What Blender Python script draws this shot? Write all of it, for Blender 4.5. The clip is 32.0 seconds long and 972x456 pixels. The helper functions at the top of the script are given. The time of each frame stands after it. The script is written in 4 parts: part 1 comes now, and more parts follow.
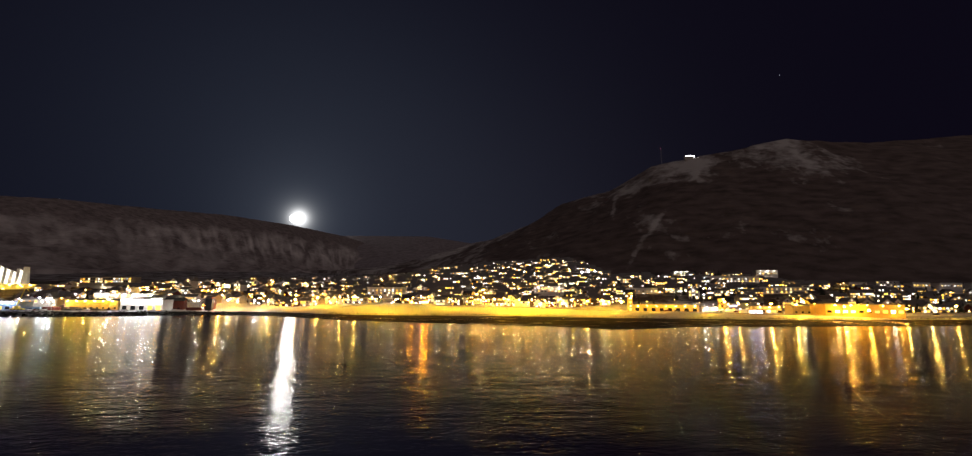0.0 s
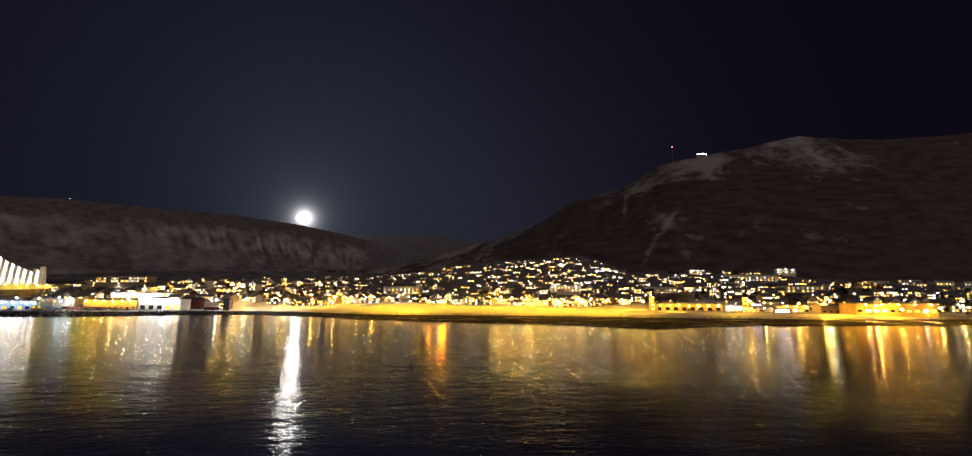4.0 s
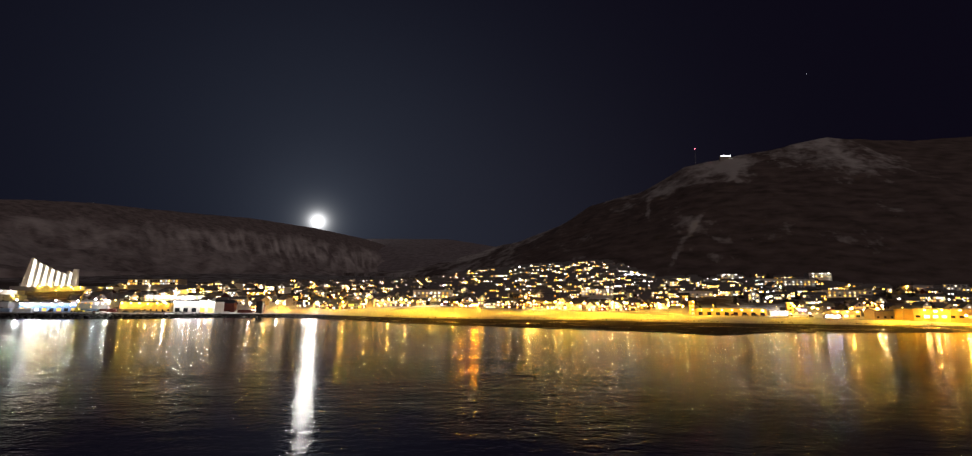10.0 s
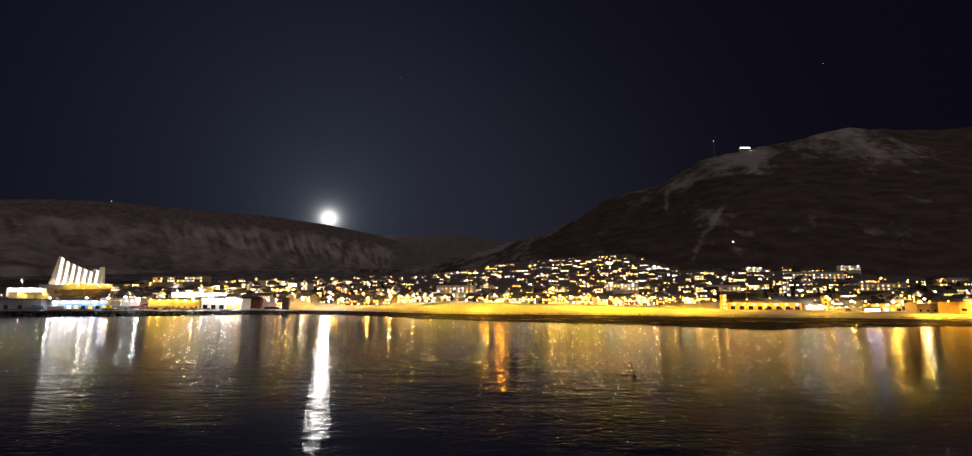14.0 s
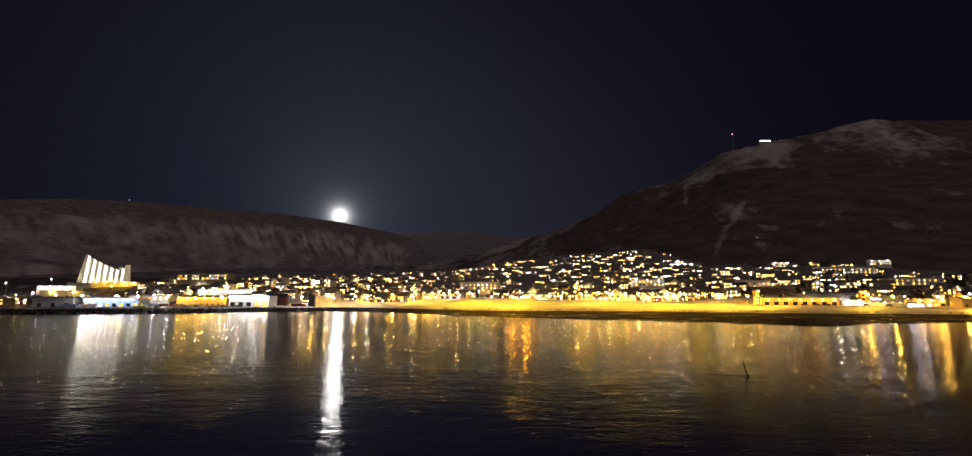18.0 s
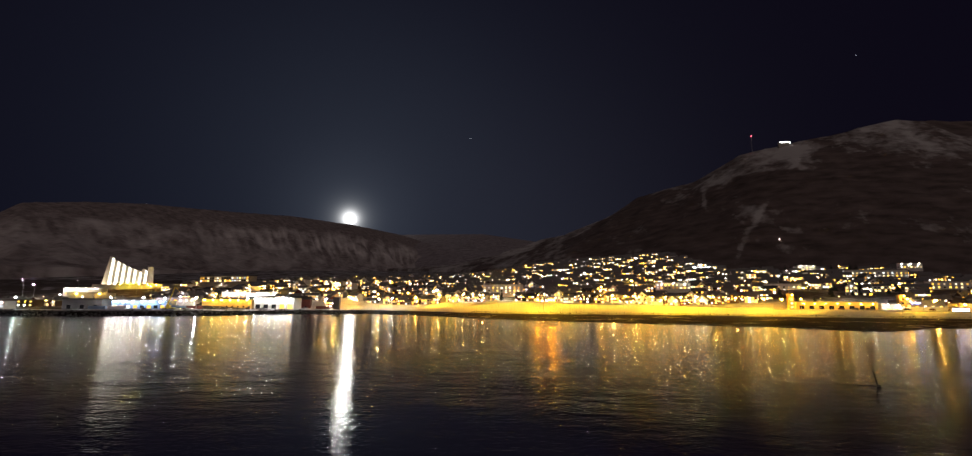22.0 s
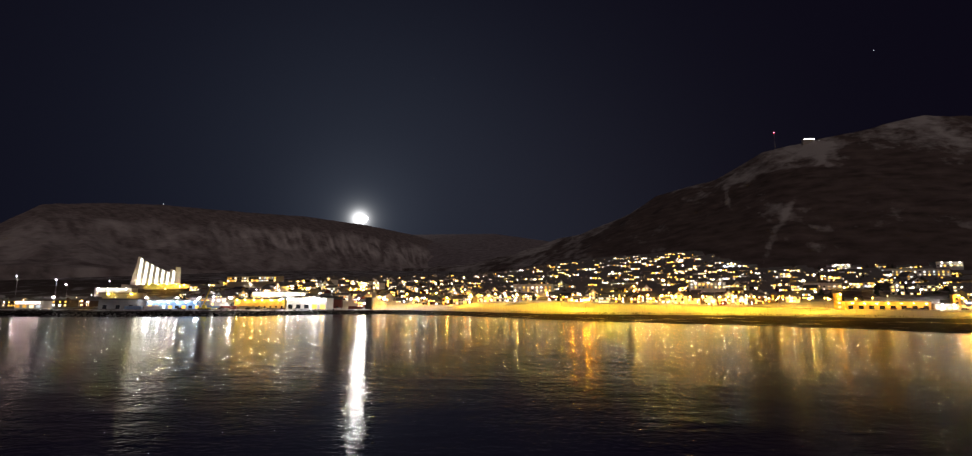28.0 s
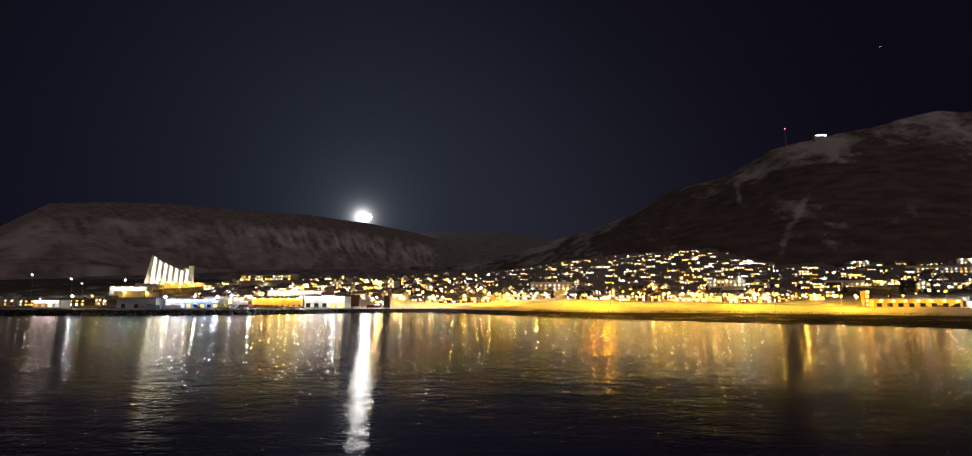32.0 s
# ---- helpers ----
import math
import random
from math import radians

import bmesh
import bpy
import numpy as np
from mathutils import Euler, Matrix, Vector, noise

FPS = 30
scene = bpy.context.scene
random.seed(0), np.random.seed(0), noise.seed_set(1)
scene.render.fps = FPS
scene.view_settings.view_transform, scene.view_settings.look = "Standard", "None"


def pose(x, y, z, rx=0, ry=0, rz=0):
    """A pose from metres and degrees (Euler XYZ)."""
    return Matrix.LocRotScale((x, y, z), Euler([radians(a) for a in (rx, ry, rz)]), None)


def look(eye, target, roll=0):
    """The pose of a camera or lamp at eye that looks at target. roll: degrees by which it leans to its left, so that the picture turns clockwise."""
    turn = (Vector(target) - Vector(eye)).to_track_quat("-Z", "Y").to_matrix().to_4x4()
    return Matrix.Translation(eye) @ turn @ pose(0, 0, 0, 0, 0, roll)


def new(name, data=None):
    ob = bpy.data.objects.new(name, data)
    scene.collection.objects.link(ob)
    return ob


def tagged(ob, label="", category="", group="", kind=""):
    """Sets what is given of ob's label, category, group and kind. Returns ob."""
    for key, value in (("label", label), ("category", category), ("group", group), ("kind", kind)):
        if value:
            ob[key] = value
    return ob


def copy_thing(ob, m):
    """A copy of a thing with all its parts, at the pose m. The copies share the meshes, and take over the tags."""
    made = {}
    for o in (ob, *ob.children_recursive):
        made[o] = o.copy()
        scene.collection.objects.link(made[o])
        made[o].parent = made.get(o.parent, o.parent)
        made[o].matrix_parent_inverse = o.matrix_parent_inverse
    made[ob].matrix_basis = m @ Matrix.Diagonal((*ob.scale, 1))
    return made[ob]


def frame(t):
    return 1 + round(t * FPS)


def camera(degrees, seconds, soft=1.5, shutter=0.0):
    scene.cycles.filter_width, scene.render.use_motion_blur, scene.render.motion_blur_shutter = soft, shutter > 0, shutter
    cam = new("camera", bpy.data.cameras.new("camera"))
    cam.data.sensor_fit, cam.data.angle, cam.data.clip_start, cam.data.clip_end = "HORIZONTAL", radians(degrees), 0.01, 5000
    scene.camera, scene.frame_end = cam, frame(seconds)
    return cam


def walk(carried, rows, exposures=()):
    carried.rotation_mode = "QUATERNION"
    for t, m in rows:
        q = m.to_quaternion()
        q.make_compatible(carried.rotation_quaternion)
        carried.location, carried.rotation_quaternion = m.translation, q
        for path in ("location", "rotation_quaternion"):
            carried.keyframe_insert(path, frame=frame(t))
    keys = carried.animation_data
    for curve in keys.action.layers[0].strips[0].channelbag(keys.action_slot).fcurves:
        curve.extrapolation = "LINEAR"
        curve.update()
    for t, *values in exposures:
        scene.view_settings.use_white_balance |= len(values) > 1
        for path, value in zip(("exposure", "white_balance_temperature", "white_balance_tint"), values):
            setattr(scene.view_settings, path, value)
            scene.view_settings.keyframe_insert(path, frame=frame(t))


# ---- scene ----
# camera on a boat that runs along the shore, eye 11.8 m over the water
cam = camera(89.87, 32.0, soft=1.2)
PATH = [  # seconds, eye, aim, roll
    (0, (55.41, -2.37, 11.75), (-174.1, 958.9, 164.6), 0.44),
    (1, (52.21, -2.00, 11.75), (-179.0, 959.1, 163.1), 0.47),
    (2, (48.97, -1.66, 11.75), (-184.7, 959.0, 161.8), 0.41),
    (3, (45.68, -1.35, 11.75), (-190.6, 958.6, 162.1), 0.39),
    (6, (35.59, -0.64, 11.75), (-210.3, 956.3, 166.3), 0.47),
    (7, (32.16, -0.46, 11.75), (-217.3, 955.2, 167.9), 0.54),
    (8, (28.70, -0.31, 11.75), (-224.7, 954.1, 169.3), 0.59),
    (9, (25.20, -0.18, 11.75), (-232.8, 952.9, 169.9), 0.60),
    (10, (21.67, -0.09, 11.75), (-240.9, 951.8, 169.9), 0.61),
    (11, (18.12, -0.02, 11.75), (-249.5, 950.7, 168.5), 0.57),
    (12, (14.54, 0.03, 11.75), (-257.8, 949.8, 165.9), 0.44),
    (13, (10.94, 0.05, 11.75), (-266.7, 948.6, 163.8), 0.40),
    (14, (7.31, 0.06, 11.75), (-275.4, 947.7, 160.4), 0.30),
    (17, (-3.68, -0.06, 11.75), (-301.6, 943.9, 153.6), 0.12),
    (18, (-7.38, -0.13, 11.75), (-310.2, 942.4, 153.1), 0.11),
    (19, (-11.10, -0.22, 11.75), (-318.3, 940.8, 153.8), 0.13),
    (20, (-14.82, -0.33, 11.75), (-326.7, 939.0, 154.8), 0.14),
    (21, (-18.56, -0.45, 11.75), (-335.1, 937.0, 156.7), 0.23),
    (22, (-22.31, -0.58, 11.75), (-342.8, 935.2, 158.8), 0.27),
    (23, (-26.06, -0.72, 11.75), (-350.6, 933.3, 161.0), 0.33),
    (24, (-29.82, -0.88, 11.75), (-357.9, 931.9, 161.3), 0.33),
    (25, (-33.58, -1.04, 11.75), (-364.4, 930.6, 162.3), 0.27),
    (28, (-44.88, -1.58, 11.75), (-382.9, 928.1, 158.3), 0.23),
    (29, (-48.64, -1.77, 11.75), (-388.7, 927.4, 156.5), 0.17),
    (30, (-52.40, -1.97, 11.75), (-393.7, 926.9, 155.5), 0.14),
    (31, (-56.16, -2.17, 11.75), (-398.5, 926.6, 154.1), 0.11),
    (32, (-59.90, -2.37, 11.75), (-403.0, 926.0, 154.7), 0.12),
]
walk(cam, [(t, look(eye, aim, roll)) for t, eye, aim, roll in PATH])

# ---- world: moonlit winter night, town glow behind the boat ----
MOON = Vector((-2738.7, 3952.0, 783.0))
EYE = Vector((0.0, 0.0, 11.75))


def build_world():
    w = bpy.data.worlds.new("night_sky")
    scene.world = w
    w.use_nodes = True
    nt = w.node_tree
    nt.nodes.clear()
    out = nt.nodes.new("ShaderNodeOutputWorld")
    bg = nt.nodes.new("ShaderNodeBackground")
    co = nt.nodes.new("ShaderNodeTexCoord")
    nt.links.new(bg.outputs[0], out.inputs[0])

    def lobe(direction, power, rgb):
        dot = nt.nodes.new("ShaderNodeVectorMath")
        dot.operation = "DOT_PRODUCT"
        dot.inputs[1].default_value = Vector(direction).normalized()
        nt.links.new(co.outputs["Generated"], dot.inputs[0])
        mx = nt.nodes.new("ShaderNodeMath")
        mx.operation = "MAXIMUM"
        mx.inputs[1].default_value = 0.0
        nt.links.new(dot.outputs["Value"], mx.inputs[0])
        pw = nt.nodes.new("ShaderNodeMath")
        pw.operation = "POWER"
        pw.inputs[1].default_value = power
        nt.links.new(mx.outputs[0], pw.inputs[0])
        sc = nt.nodes.new("ShaderNodeVectorMath")
        sc.operation = "SCALE"
        sc.inputs[0].default_value = rgb
        nt.links.new(pw.outputs[0], sc.inputs["Scale"])
        return sc.outputs[0]

    base = nt.nodes.new("ShaderNodeRGB")
    base.outputs[0].default_value = (0.0036, 0.0028, 0.0072, 1)
    total = base.outputs[0]
    to_moon = MOON - EYE
    lobes = [
        (to_moon, 7, (0.0060, 0.0090, 0.0148)),
        ((-0.25, 1, 0.04), 14, (0.0078, 0.0078, 0.0098)),
        (to_moon + Vector((0, 0, 500)), 26, (0.0070, 0.0085, 0.0105)),
        (to_moon, 160, (0.018, 0.021, 0.026)),
        (to_moon, 1300, (0.10, 0.105, 0.11)),
        (to_moon, 5000, (0.55, 0.55, 0.55)),
        (to_moon, 14000, (1.6, 1.6, 1.6)),
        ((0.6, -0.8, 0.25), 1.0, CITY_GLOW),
    ]
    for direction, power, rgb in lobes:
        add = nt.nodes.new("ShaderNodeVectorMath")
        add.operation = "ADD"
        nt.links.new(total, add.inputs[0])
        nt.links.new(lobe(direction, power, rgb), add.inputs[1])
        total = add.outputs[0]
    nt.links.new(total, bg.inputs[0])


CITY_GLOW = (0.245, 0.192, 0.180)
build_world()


# ---- materials ----
def nodes_of(name):
    m = bpy.data.materials.new(name)
    m.use_nodes = True
    return m, m.node_tree, m.node_tree.nodes["Principled BSDF"]


def noise_fac(nt, scale, detail=4.0, stretch=(1, 1, 1), rough=0.55, turn=0.0):
    co = nt.nodes.new("ShaderNodeTexCoord")
    rot = nt.nodes.new("ShaderNodeVectorRotate")
    rot.rotation_type = "Z_AXIS"
    rot.inputs["Angle"].default_value = radians(turn)
    mp = nt.nodes.new("ShaderNodeMapping")
    mp.inputs["Scale"].default_value = stretch
    nz = nt.nodes.new("ShaderNodeTexNoise")
    nz.inputs["Scale"].default_value = scale
    nz.inputs["Detail"].default_value = detail
    nz.inputs["Roughness"].default_value = rough
    nt.links.new(co.outputs["Object"], rot.inputs["Vector"])
    nt.links.new(rot.outputs[0], mp.inputs[0])
    nt.links.new(mp.outputs[0], nz.inputs["Vector"])
    return nz.outputs["Fac"]


def ramp(nt, fac, stops):
    r = nt.nodes.new("ShaderNodeValToRGB")
    while len(r.color_ramp.elements) < len(stops):
        r.color_ramp.elements.new(0.5)
    for e, (pos, col) in zip(r.color_ramp.elements, stops):
        e.position = pos
        e.color = (*col, 1) if len(col) == 3 else col
    nt.links.new(fac, r.inputs[0])
    return r.outputs[0]


def mixc(nt, fac, a, b, mode="MIX"):
    m = nt.nodes.new("ShaderNodeMix")
    m.data_type, m.blend_type = "RGBA", mode
    for val, sock in ((fac, m.inputs[0]), (a, m.inputs[6]), (b, m.inputs[7])):
        if isinstance(val, (int, float)):
            sock.default_value = val
        elif isinstance(val, tuple):
            sock.default_value = (*val, 1)
        else:
            nt.links.new(val, sock)
    return m.outputs[2]


def math_node(nt, op, a, b=0.0):
    m = nt.nodes.new("ShaderNodeMath")
    m.operation = op
    for val, sock in ((a, m.inputs[0]), (b, m.inputs[1])):
        if isinstance(val, (int, float)):
            sock.default_value = val
        else:
            nt.links.new(val, sock)
    return m.outputs[0]


def bump(nt, bsdf, height, strength, distance):
    b = nt.nodes.new("ShaderNodeBump")
    b.inputs["Strength"].default_value = strength
    b.inputs["Distance"].default_value = distance
    nt.links.new(height, b.inputs["Height"])
    nt.links.new(b.outputs[0], bsdf.inputs["Normal"])


def surface(name, rgb, rough=0.8, metal=0.0, fine=3.0, coarse=0.25, spread=0.35, relief=0.02):
    """A plain real surface with grain and stains at two scales."""
    m, nt, b = nodes_of(name)
    lo = tuple(c * (1 - spread) for c in rgb)
    hi = tuple(min(1, c * (1 + spread * 0.6)) for c in rgb)
    f1 = noise_fac(nt, fine, 5)
    f2 = noise_fac(nt, coarse, 3)
    c1 = ramp(nt, f1, [(0.3, lo), (0.7, hi)])
    c2 = ramp(nt, f2, [(0.35, tuple(c * (1 - spread * 0.7) for c in rgb)), (0.65, rgb)])
    nt.links.new(mixc(nt, 0.5, c1, c2), b.inputs["Base Color"])
    b.inputs["Roughness"].default_value = rough
    b.inputs["Metallic"].default_value = metal
    bump(nt, b, f1, 0.4, relief)
    return m


def glow(name, rgb, strength, casts=True):
    """A lamp surface; casts: strong enough to be sampled as a light."""
    m, nt, b = nodes_of(name)
    b.inputs["Base Color"].default_value = (0.8, 0.8, 0.8, 1)
    b.inputs["Emission Color"].default_value = (*rgb, 1)
    b.inputs["Emission Strength"].default_value = strength
    m.cycles.emission_sampling = "FRONT" if casts else "NONE"
    return m


def window_glass(name, share, strength, island=False):
    """Panes: a share of them dark, the rest lit in warm tones of differing strength."""
    m, nt, b = nodes_of(name)
    b.inputs["Base Color"].default_value = (0.02, 0.022, 0.026, 1)
    b.inputs["Roughness"].default_value = 0.08
    if island:
        rnd = nt.nodes.new("ShaderNodeNewGeometry").outputs["Random Per Island"]
    else:
        rnd = nt.nodes.new("ShaderNodeObjectInfo").outputs["Random"]
    lit = math_node(nt, "GREATER_THAN", rnd, 1 - share)
    r2 = math_node(nt, "FRACT", math_node(nt, "MULTIPLY", rnd, 37.17))
    r3 = math_node(nt, "FRACT", math_node(nt, "MULTIPLY", rnd, 91.73))
    power = math_node(nt, "MULTIPLY", math_node(nt, "MULTIPLY", r2, r2), strength)
    power = math_node(nt, "ADD", power, strength * 0.22)
    nt.links.new(math_node(nt, "MULTIPLY", power, lit), b.inputs["Emission Strength"])
    nt.links.new(ramp(nt, r3, [(0.0, (1, 0.42, 0.03)), (0.35, (1, 0.58, 0.10)), (0.6, (1, 0.70, 0.32)), (0.8, (1, 0.92, 0.80)), (1.0, (0.8, 0.9, 1.0))]), b.inputs["Emission Color"])
    m.cycles.emission_sampling = "NONE"
    return m


def water_material():
    """Dark water: a Fresnel-driven gloss, rougher along the line of sight than across it, over a dim body colour."""
    m = bpy.data.materials.new("sea_water")
    m.use_nodes = True
    nt = m.node_tree
    nt.nodes.clear()
    out = nt.nodes.new("ShaderNodeOutputMaterial")
    mix = nt.nodes.new("ShaderNodeMixShader")
    body = nt.nodes.new("ShaderNodeBsdfDiffuse")
    body.inputs["Color"].default_value = (0.026, 0.016, 0.046, 1)
    gloss = nt.nodes.new("ShaderNodeBsdfAnisotropic")
    gloss.distribution = "BECKMANN"
    gloss.inputs["Color"].default_value = (1, 1, 1, 1)
    geo = nt.nodes.new("ShaderNodeNewGeometry")
    sep = nt.nodes.new("ShaderNodeSeparateXYZ")
    nt.links.new(geo.outputs["Position"], sep.inputs[0])
    # sheltered, glassier water in mid-sound, ruffled more towards the shore
    ruffle = ramp(nt, math_node(nt, "MULTIPLY", sep.outputs["Y"], 0.005), [(0.20, (0.60,) * 3), (0.50, (0.85,) * 3), (0.85, (1.0,) * 3)])
    nt.links.new(math_node(nt, "MULTIPLY", ruffle, WATER_ROUGH), gloss.inputs["Roughness"])
    gloss.inputs["Anisotropy"].default_value = 0.56
    along = nt.nodes.new("ShaderNodeCombineXYZ")
    along.inputs[0].default_value, along.inputs[1].default_value = 0.945, 0.326
    nt.links.new(along.outputs[0], gloss.inputs["Tangent"])
    fres = nt.nodes.new("ShaderNodeFresnel")
    fres.inputs["IOR"].default_value = 1.33
    roll = noise_fac(nt, 0.11, 2, (0.35, 1.0, 1), turn=-19)
    swell = noise_fac(nt, 0.48, 3, (0.5, 1.0, 1), turn=-19)
    chop = noise_fac(nt, 1.7, 3, (0.72, 1.0, 1), turn=-19)
    fine = noise_fac(nt, 5.0, 2, (0.8, 1.0, 1), turn=-19)
    calm = ramp(nt, noise_fac(nt, 0.018, 4, (0.25, 1.0, 1)), [(0.36, (0.5, 0.5, 0.5)), (0.62, (1, 1, 1))])
    h = math_node(nt, "MULTIPLY", roll, 0.8)
    for wave, share in ((swell, 0.52), (chop, 0.30), (fine, 0.05)):
        h = math_node(nt, "ADD", h, math_node(nt, "MULTIPLY", wave, share))
    h = math_node(nt, "MULTIPLY", h, calm)
    lively = ramp(nt, math_node(nt, "MULTIPLY", sep.outputs["Y"], 0.005), [(0.24, (1.15,) * 3), (0.32, (1.0,) * 3), (0.45, (0.85,) * 3), (0.80, (0.50,) * 3)])
    h = math_node(nt, "MULTIPLY", h, lively)
    b = nt.nodes.new("ShaderNodeBump")
    b.inputs["Strength"].default_value = 1.0
    b.inputs["Distance"].default_value = WAVE_HEIGHT
    nt.links.new(h, b.inputs["Height"])
    for n in (gloss, fres, body):
        nt.links.new(b.outputs[0], n.inputs["Normal"])
    nt.links.new(fres.outputs[0], mix.inputs[0])
    nt.links.new(body.outputs[0], mix.inputs[1])
    nt.links.new(gloss.outputs[0], mix.inputs[2])
    nt.links.new(mix.outputs[0], out.inputs[0])
    return m


def ground_material():
    """Snow over grass above the tide line, wet dark stones and weed below it."""
    m, nt, b = nodes_of("snowy_ground")
    geo = nt.nodes.new("ShaderNodeNewGeometry")
    sep = nt.nodes.new("ShaderNodeSeparateXYZ")
    nt.links.new(geo.outputs["Position"], sep.inputs[0])
    wob = math_node(nt, "MULTIPLY", noise_fac(nt, 0.12, 5), 0.8)
    height = math_node(nt, "SUBTRACT", sep.outputs["Z"], wob)
    dry = ramp(nt, math_node(nt, "MULTIPLY", height, 0.2), [(0.46, (0, 0, 0)), (0.54, (1, 1, 1))])
    at = nt.nodes.new("ShaderNodeAttribute")
    at.attribute_name = "snow"
    cover = math_node(nt, "ADD", math_node(nt, "SUBTRACT", noise_fac(nt, 0.05, 6), 0.5), at.outputs["Fac"])
    patches = ramp(nt, cover, [(0.35, (0.105, 0.088, 0.074)), (0.75, (0.66, 0.66, 0.68))])
    grain = ramp(nt, noise_fac(nt, 1.3, 5), [(0.3, (0.55, 0.55, 0.55)), (0.7, (1, 1, 1))])
    stones = ramp(nt, noise_fac(nt, 0.6, 6), [(0.35, (0.004, 0.003, 0.003)), (0.7, (0.018, 0.015, 0.012))])
    nt.links.new(mixc(nt, dry, stones, mixc(nt, 1.0, patches, grain, "MULTIPLY")), b.inputs["Base Color"])
    # tide pools left standing among the stones
    pools = ramp(nt, noise_fac(nt, 0.09, 4, (0.4, 1, 1)), [(0.57, (0, 0, 0)), (0.63, (1, 1, 1))])
    pools = math_node(nt, "MULTIPLY", pools, math_node(nt, "SUBTRACT", 1.0, dry))
    nt.links.new(ramp(nt, pools, [(0, (0.88, 0.88, 0.88)), (1, (0.16, 0.16, 0.16))]), b.inputs["Roughness"])
    nt.links.new(ramp(nt, pools, [(0, (0.15, 0.15, 0.15)), (1, (0.5, 0.5, 0.5))]), b.inputs["Specular IOR Level"])
    bump(nt, b, noise_fac(nt, 0.5, 6), 0.8, 0.5)
    return m


def mountain_material(name, forest, snow_tint, stretch, snow_lo, snow_hi, grain=1.0):
    """Bare birch forest and rock with thin snow; the mesh carries how much snow lies where."""
    m, nt, b = nodes_of(name)
    at = nt.nodes.new("ShaderNodeAttribute")
    at.attribute_name = "snow"
    big = noise_fac(nt, 0.011, 6, stretch, 0.62)
    small = noise_fac(nt, 0.07, 6, stretch, 0.65)
    mix = math_node(nt, "ADD", math_node(nt, "MULTIPLY", big, 0.6), math_node(nt, "MULTIPLY", small, 0.4))
    amount = math_node(nt, "ADD", math_node(nt, "MULTIPLY", math_node(nt, "SUBTRACT", mix, 0.5), grain), at.outputs["Fac"])
    fac = ramp(nt, amount, [(snow_lo, (0, 0, 0)), (snow_hi, (1, 1, 1))])
    wood = ramp(nt, noise_fac(nt, 0.045, 5, (0.6, 1, 1.6)), [(0.32, tuple(c * 0.6 for c in forest)), (0.7, tuple(c * 1.35 for c in forest))])
    nt.links.new(mixc(nt, fac, wood, snow_tint), b.inputs["Base Color"])
    b.inputs["Roughness"].default_value = 0.95
    b.inputs["Specular IOR Level"].default_value = 0.1
    bump(nt, b, small, 0.5 * grain, 4.0)
    return m


WATER_ROUGH, WAVE_HEIGHT = 0.152, 0.175
M_WATER = water_material()
M_GROUND = ground_material()
M_ROAD = surface("packed_snow_road", (0.34, 0.34, 0.36), 0.75, fine=1.5, coarse=0.1)
M_STONE = surface("wet_breakwater_stone", (0.045, 0.042, 0.038), 0.6, fine=2.0, coarse=0.3, relief=0.1)
M_SNOWROOF = surface("thin_snow_on_roof", (0.172, 0.164, 0.155), 0.9, fine=1.2, coarse=0.2, spread=0.2)
M_DARKROOF = surface("dark_roof_sheet", (0.05, 0.05, 0.055), 0.6)
M_WHITE = surface("white_painted_boards", (0.60, 0.59, 0.56), 0.7)
M_CREAM = surface("cream_painted_boards", (0.45, 0.38, 0.25), 0.7)
M_RED = surface("dark_red_boards", (0.13, 0.030, 0.022), 0.75)
M_GREY = surface("grey_painted_boards", (0.19, 0.19, 0.20), 0.75)
M_BROWN = surface("brown_stained_boards", (0.13, 0.085, 0.05), 0.75)
M_OCHRE = surface("ochre_painted_boards", (0.50, 0.34, 0.12), 0.75)
M_CONCRETE = surface("pale_concrete", (0.36, 0.34, 0.30), 0.8)
M_METAL = surface("galvanised_steel", (0.35, 0.36, 0.37), 0.45, 0.8)
M_SHELL = surface("pale_aluminium_shell", (0.74, 0.70, 0.62), 0.55, fine=0.6, coarse=0.1, spread=0.15)
M_YELLOWSTEEL = surface("yellow_painted_steel", (0.62, 0.50, 0.05), 0.5)
M_BLUE = surface("blue_painted_steel", (0.16, 0.24, 0.36), 0.5)
M_BARK = surface("birch_bark", (0.10, 0.085, 0.07), 0.9)
M_NEEDLE = surface("dark_spruce_needles", (0.030, 0.042, 0.026), 0.9)
M_TWIG = surface("bare_birch_twigs", (0.075, 0.060, 0.048), 0.95)
M_DARKGLASS = surface("dark_glass", (0.02, 0.022, 0.03), 0.1)
M_PANE = window_glass("house_window_glass", 0.76, 7.0)
M_PANE_FAR = window_glass("far_window_glass", 0.84, 8.5, island=True)
M_PANE_BRIGHT = window_glass("bright_window_glass", 0.78, 4.0)
M_SODIUM = glow("sodium_lamp", (1.0, 0.475, 0.06), 430)
M_SODIUM_SMALL = glow("sodium_street_lamp", (1.0, 0.56, 0.16), 80, casts=False)
M_PORCH = glow("porch_lamp_white", (1.0, 0.86, 0.62), 60, casts=False)
M_PORCH_WARM = glow("porch_lamp_warm", (1.0, 0.60, 0.18), 60, casts=False)
M_LED = glow("white_lamp", (0.80, 0.88, 1.0), 280)
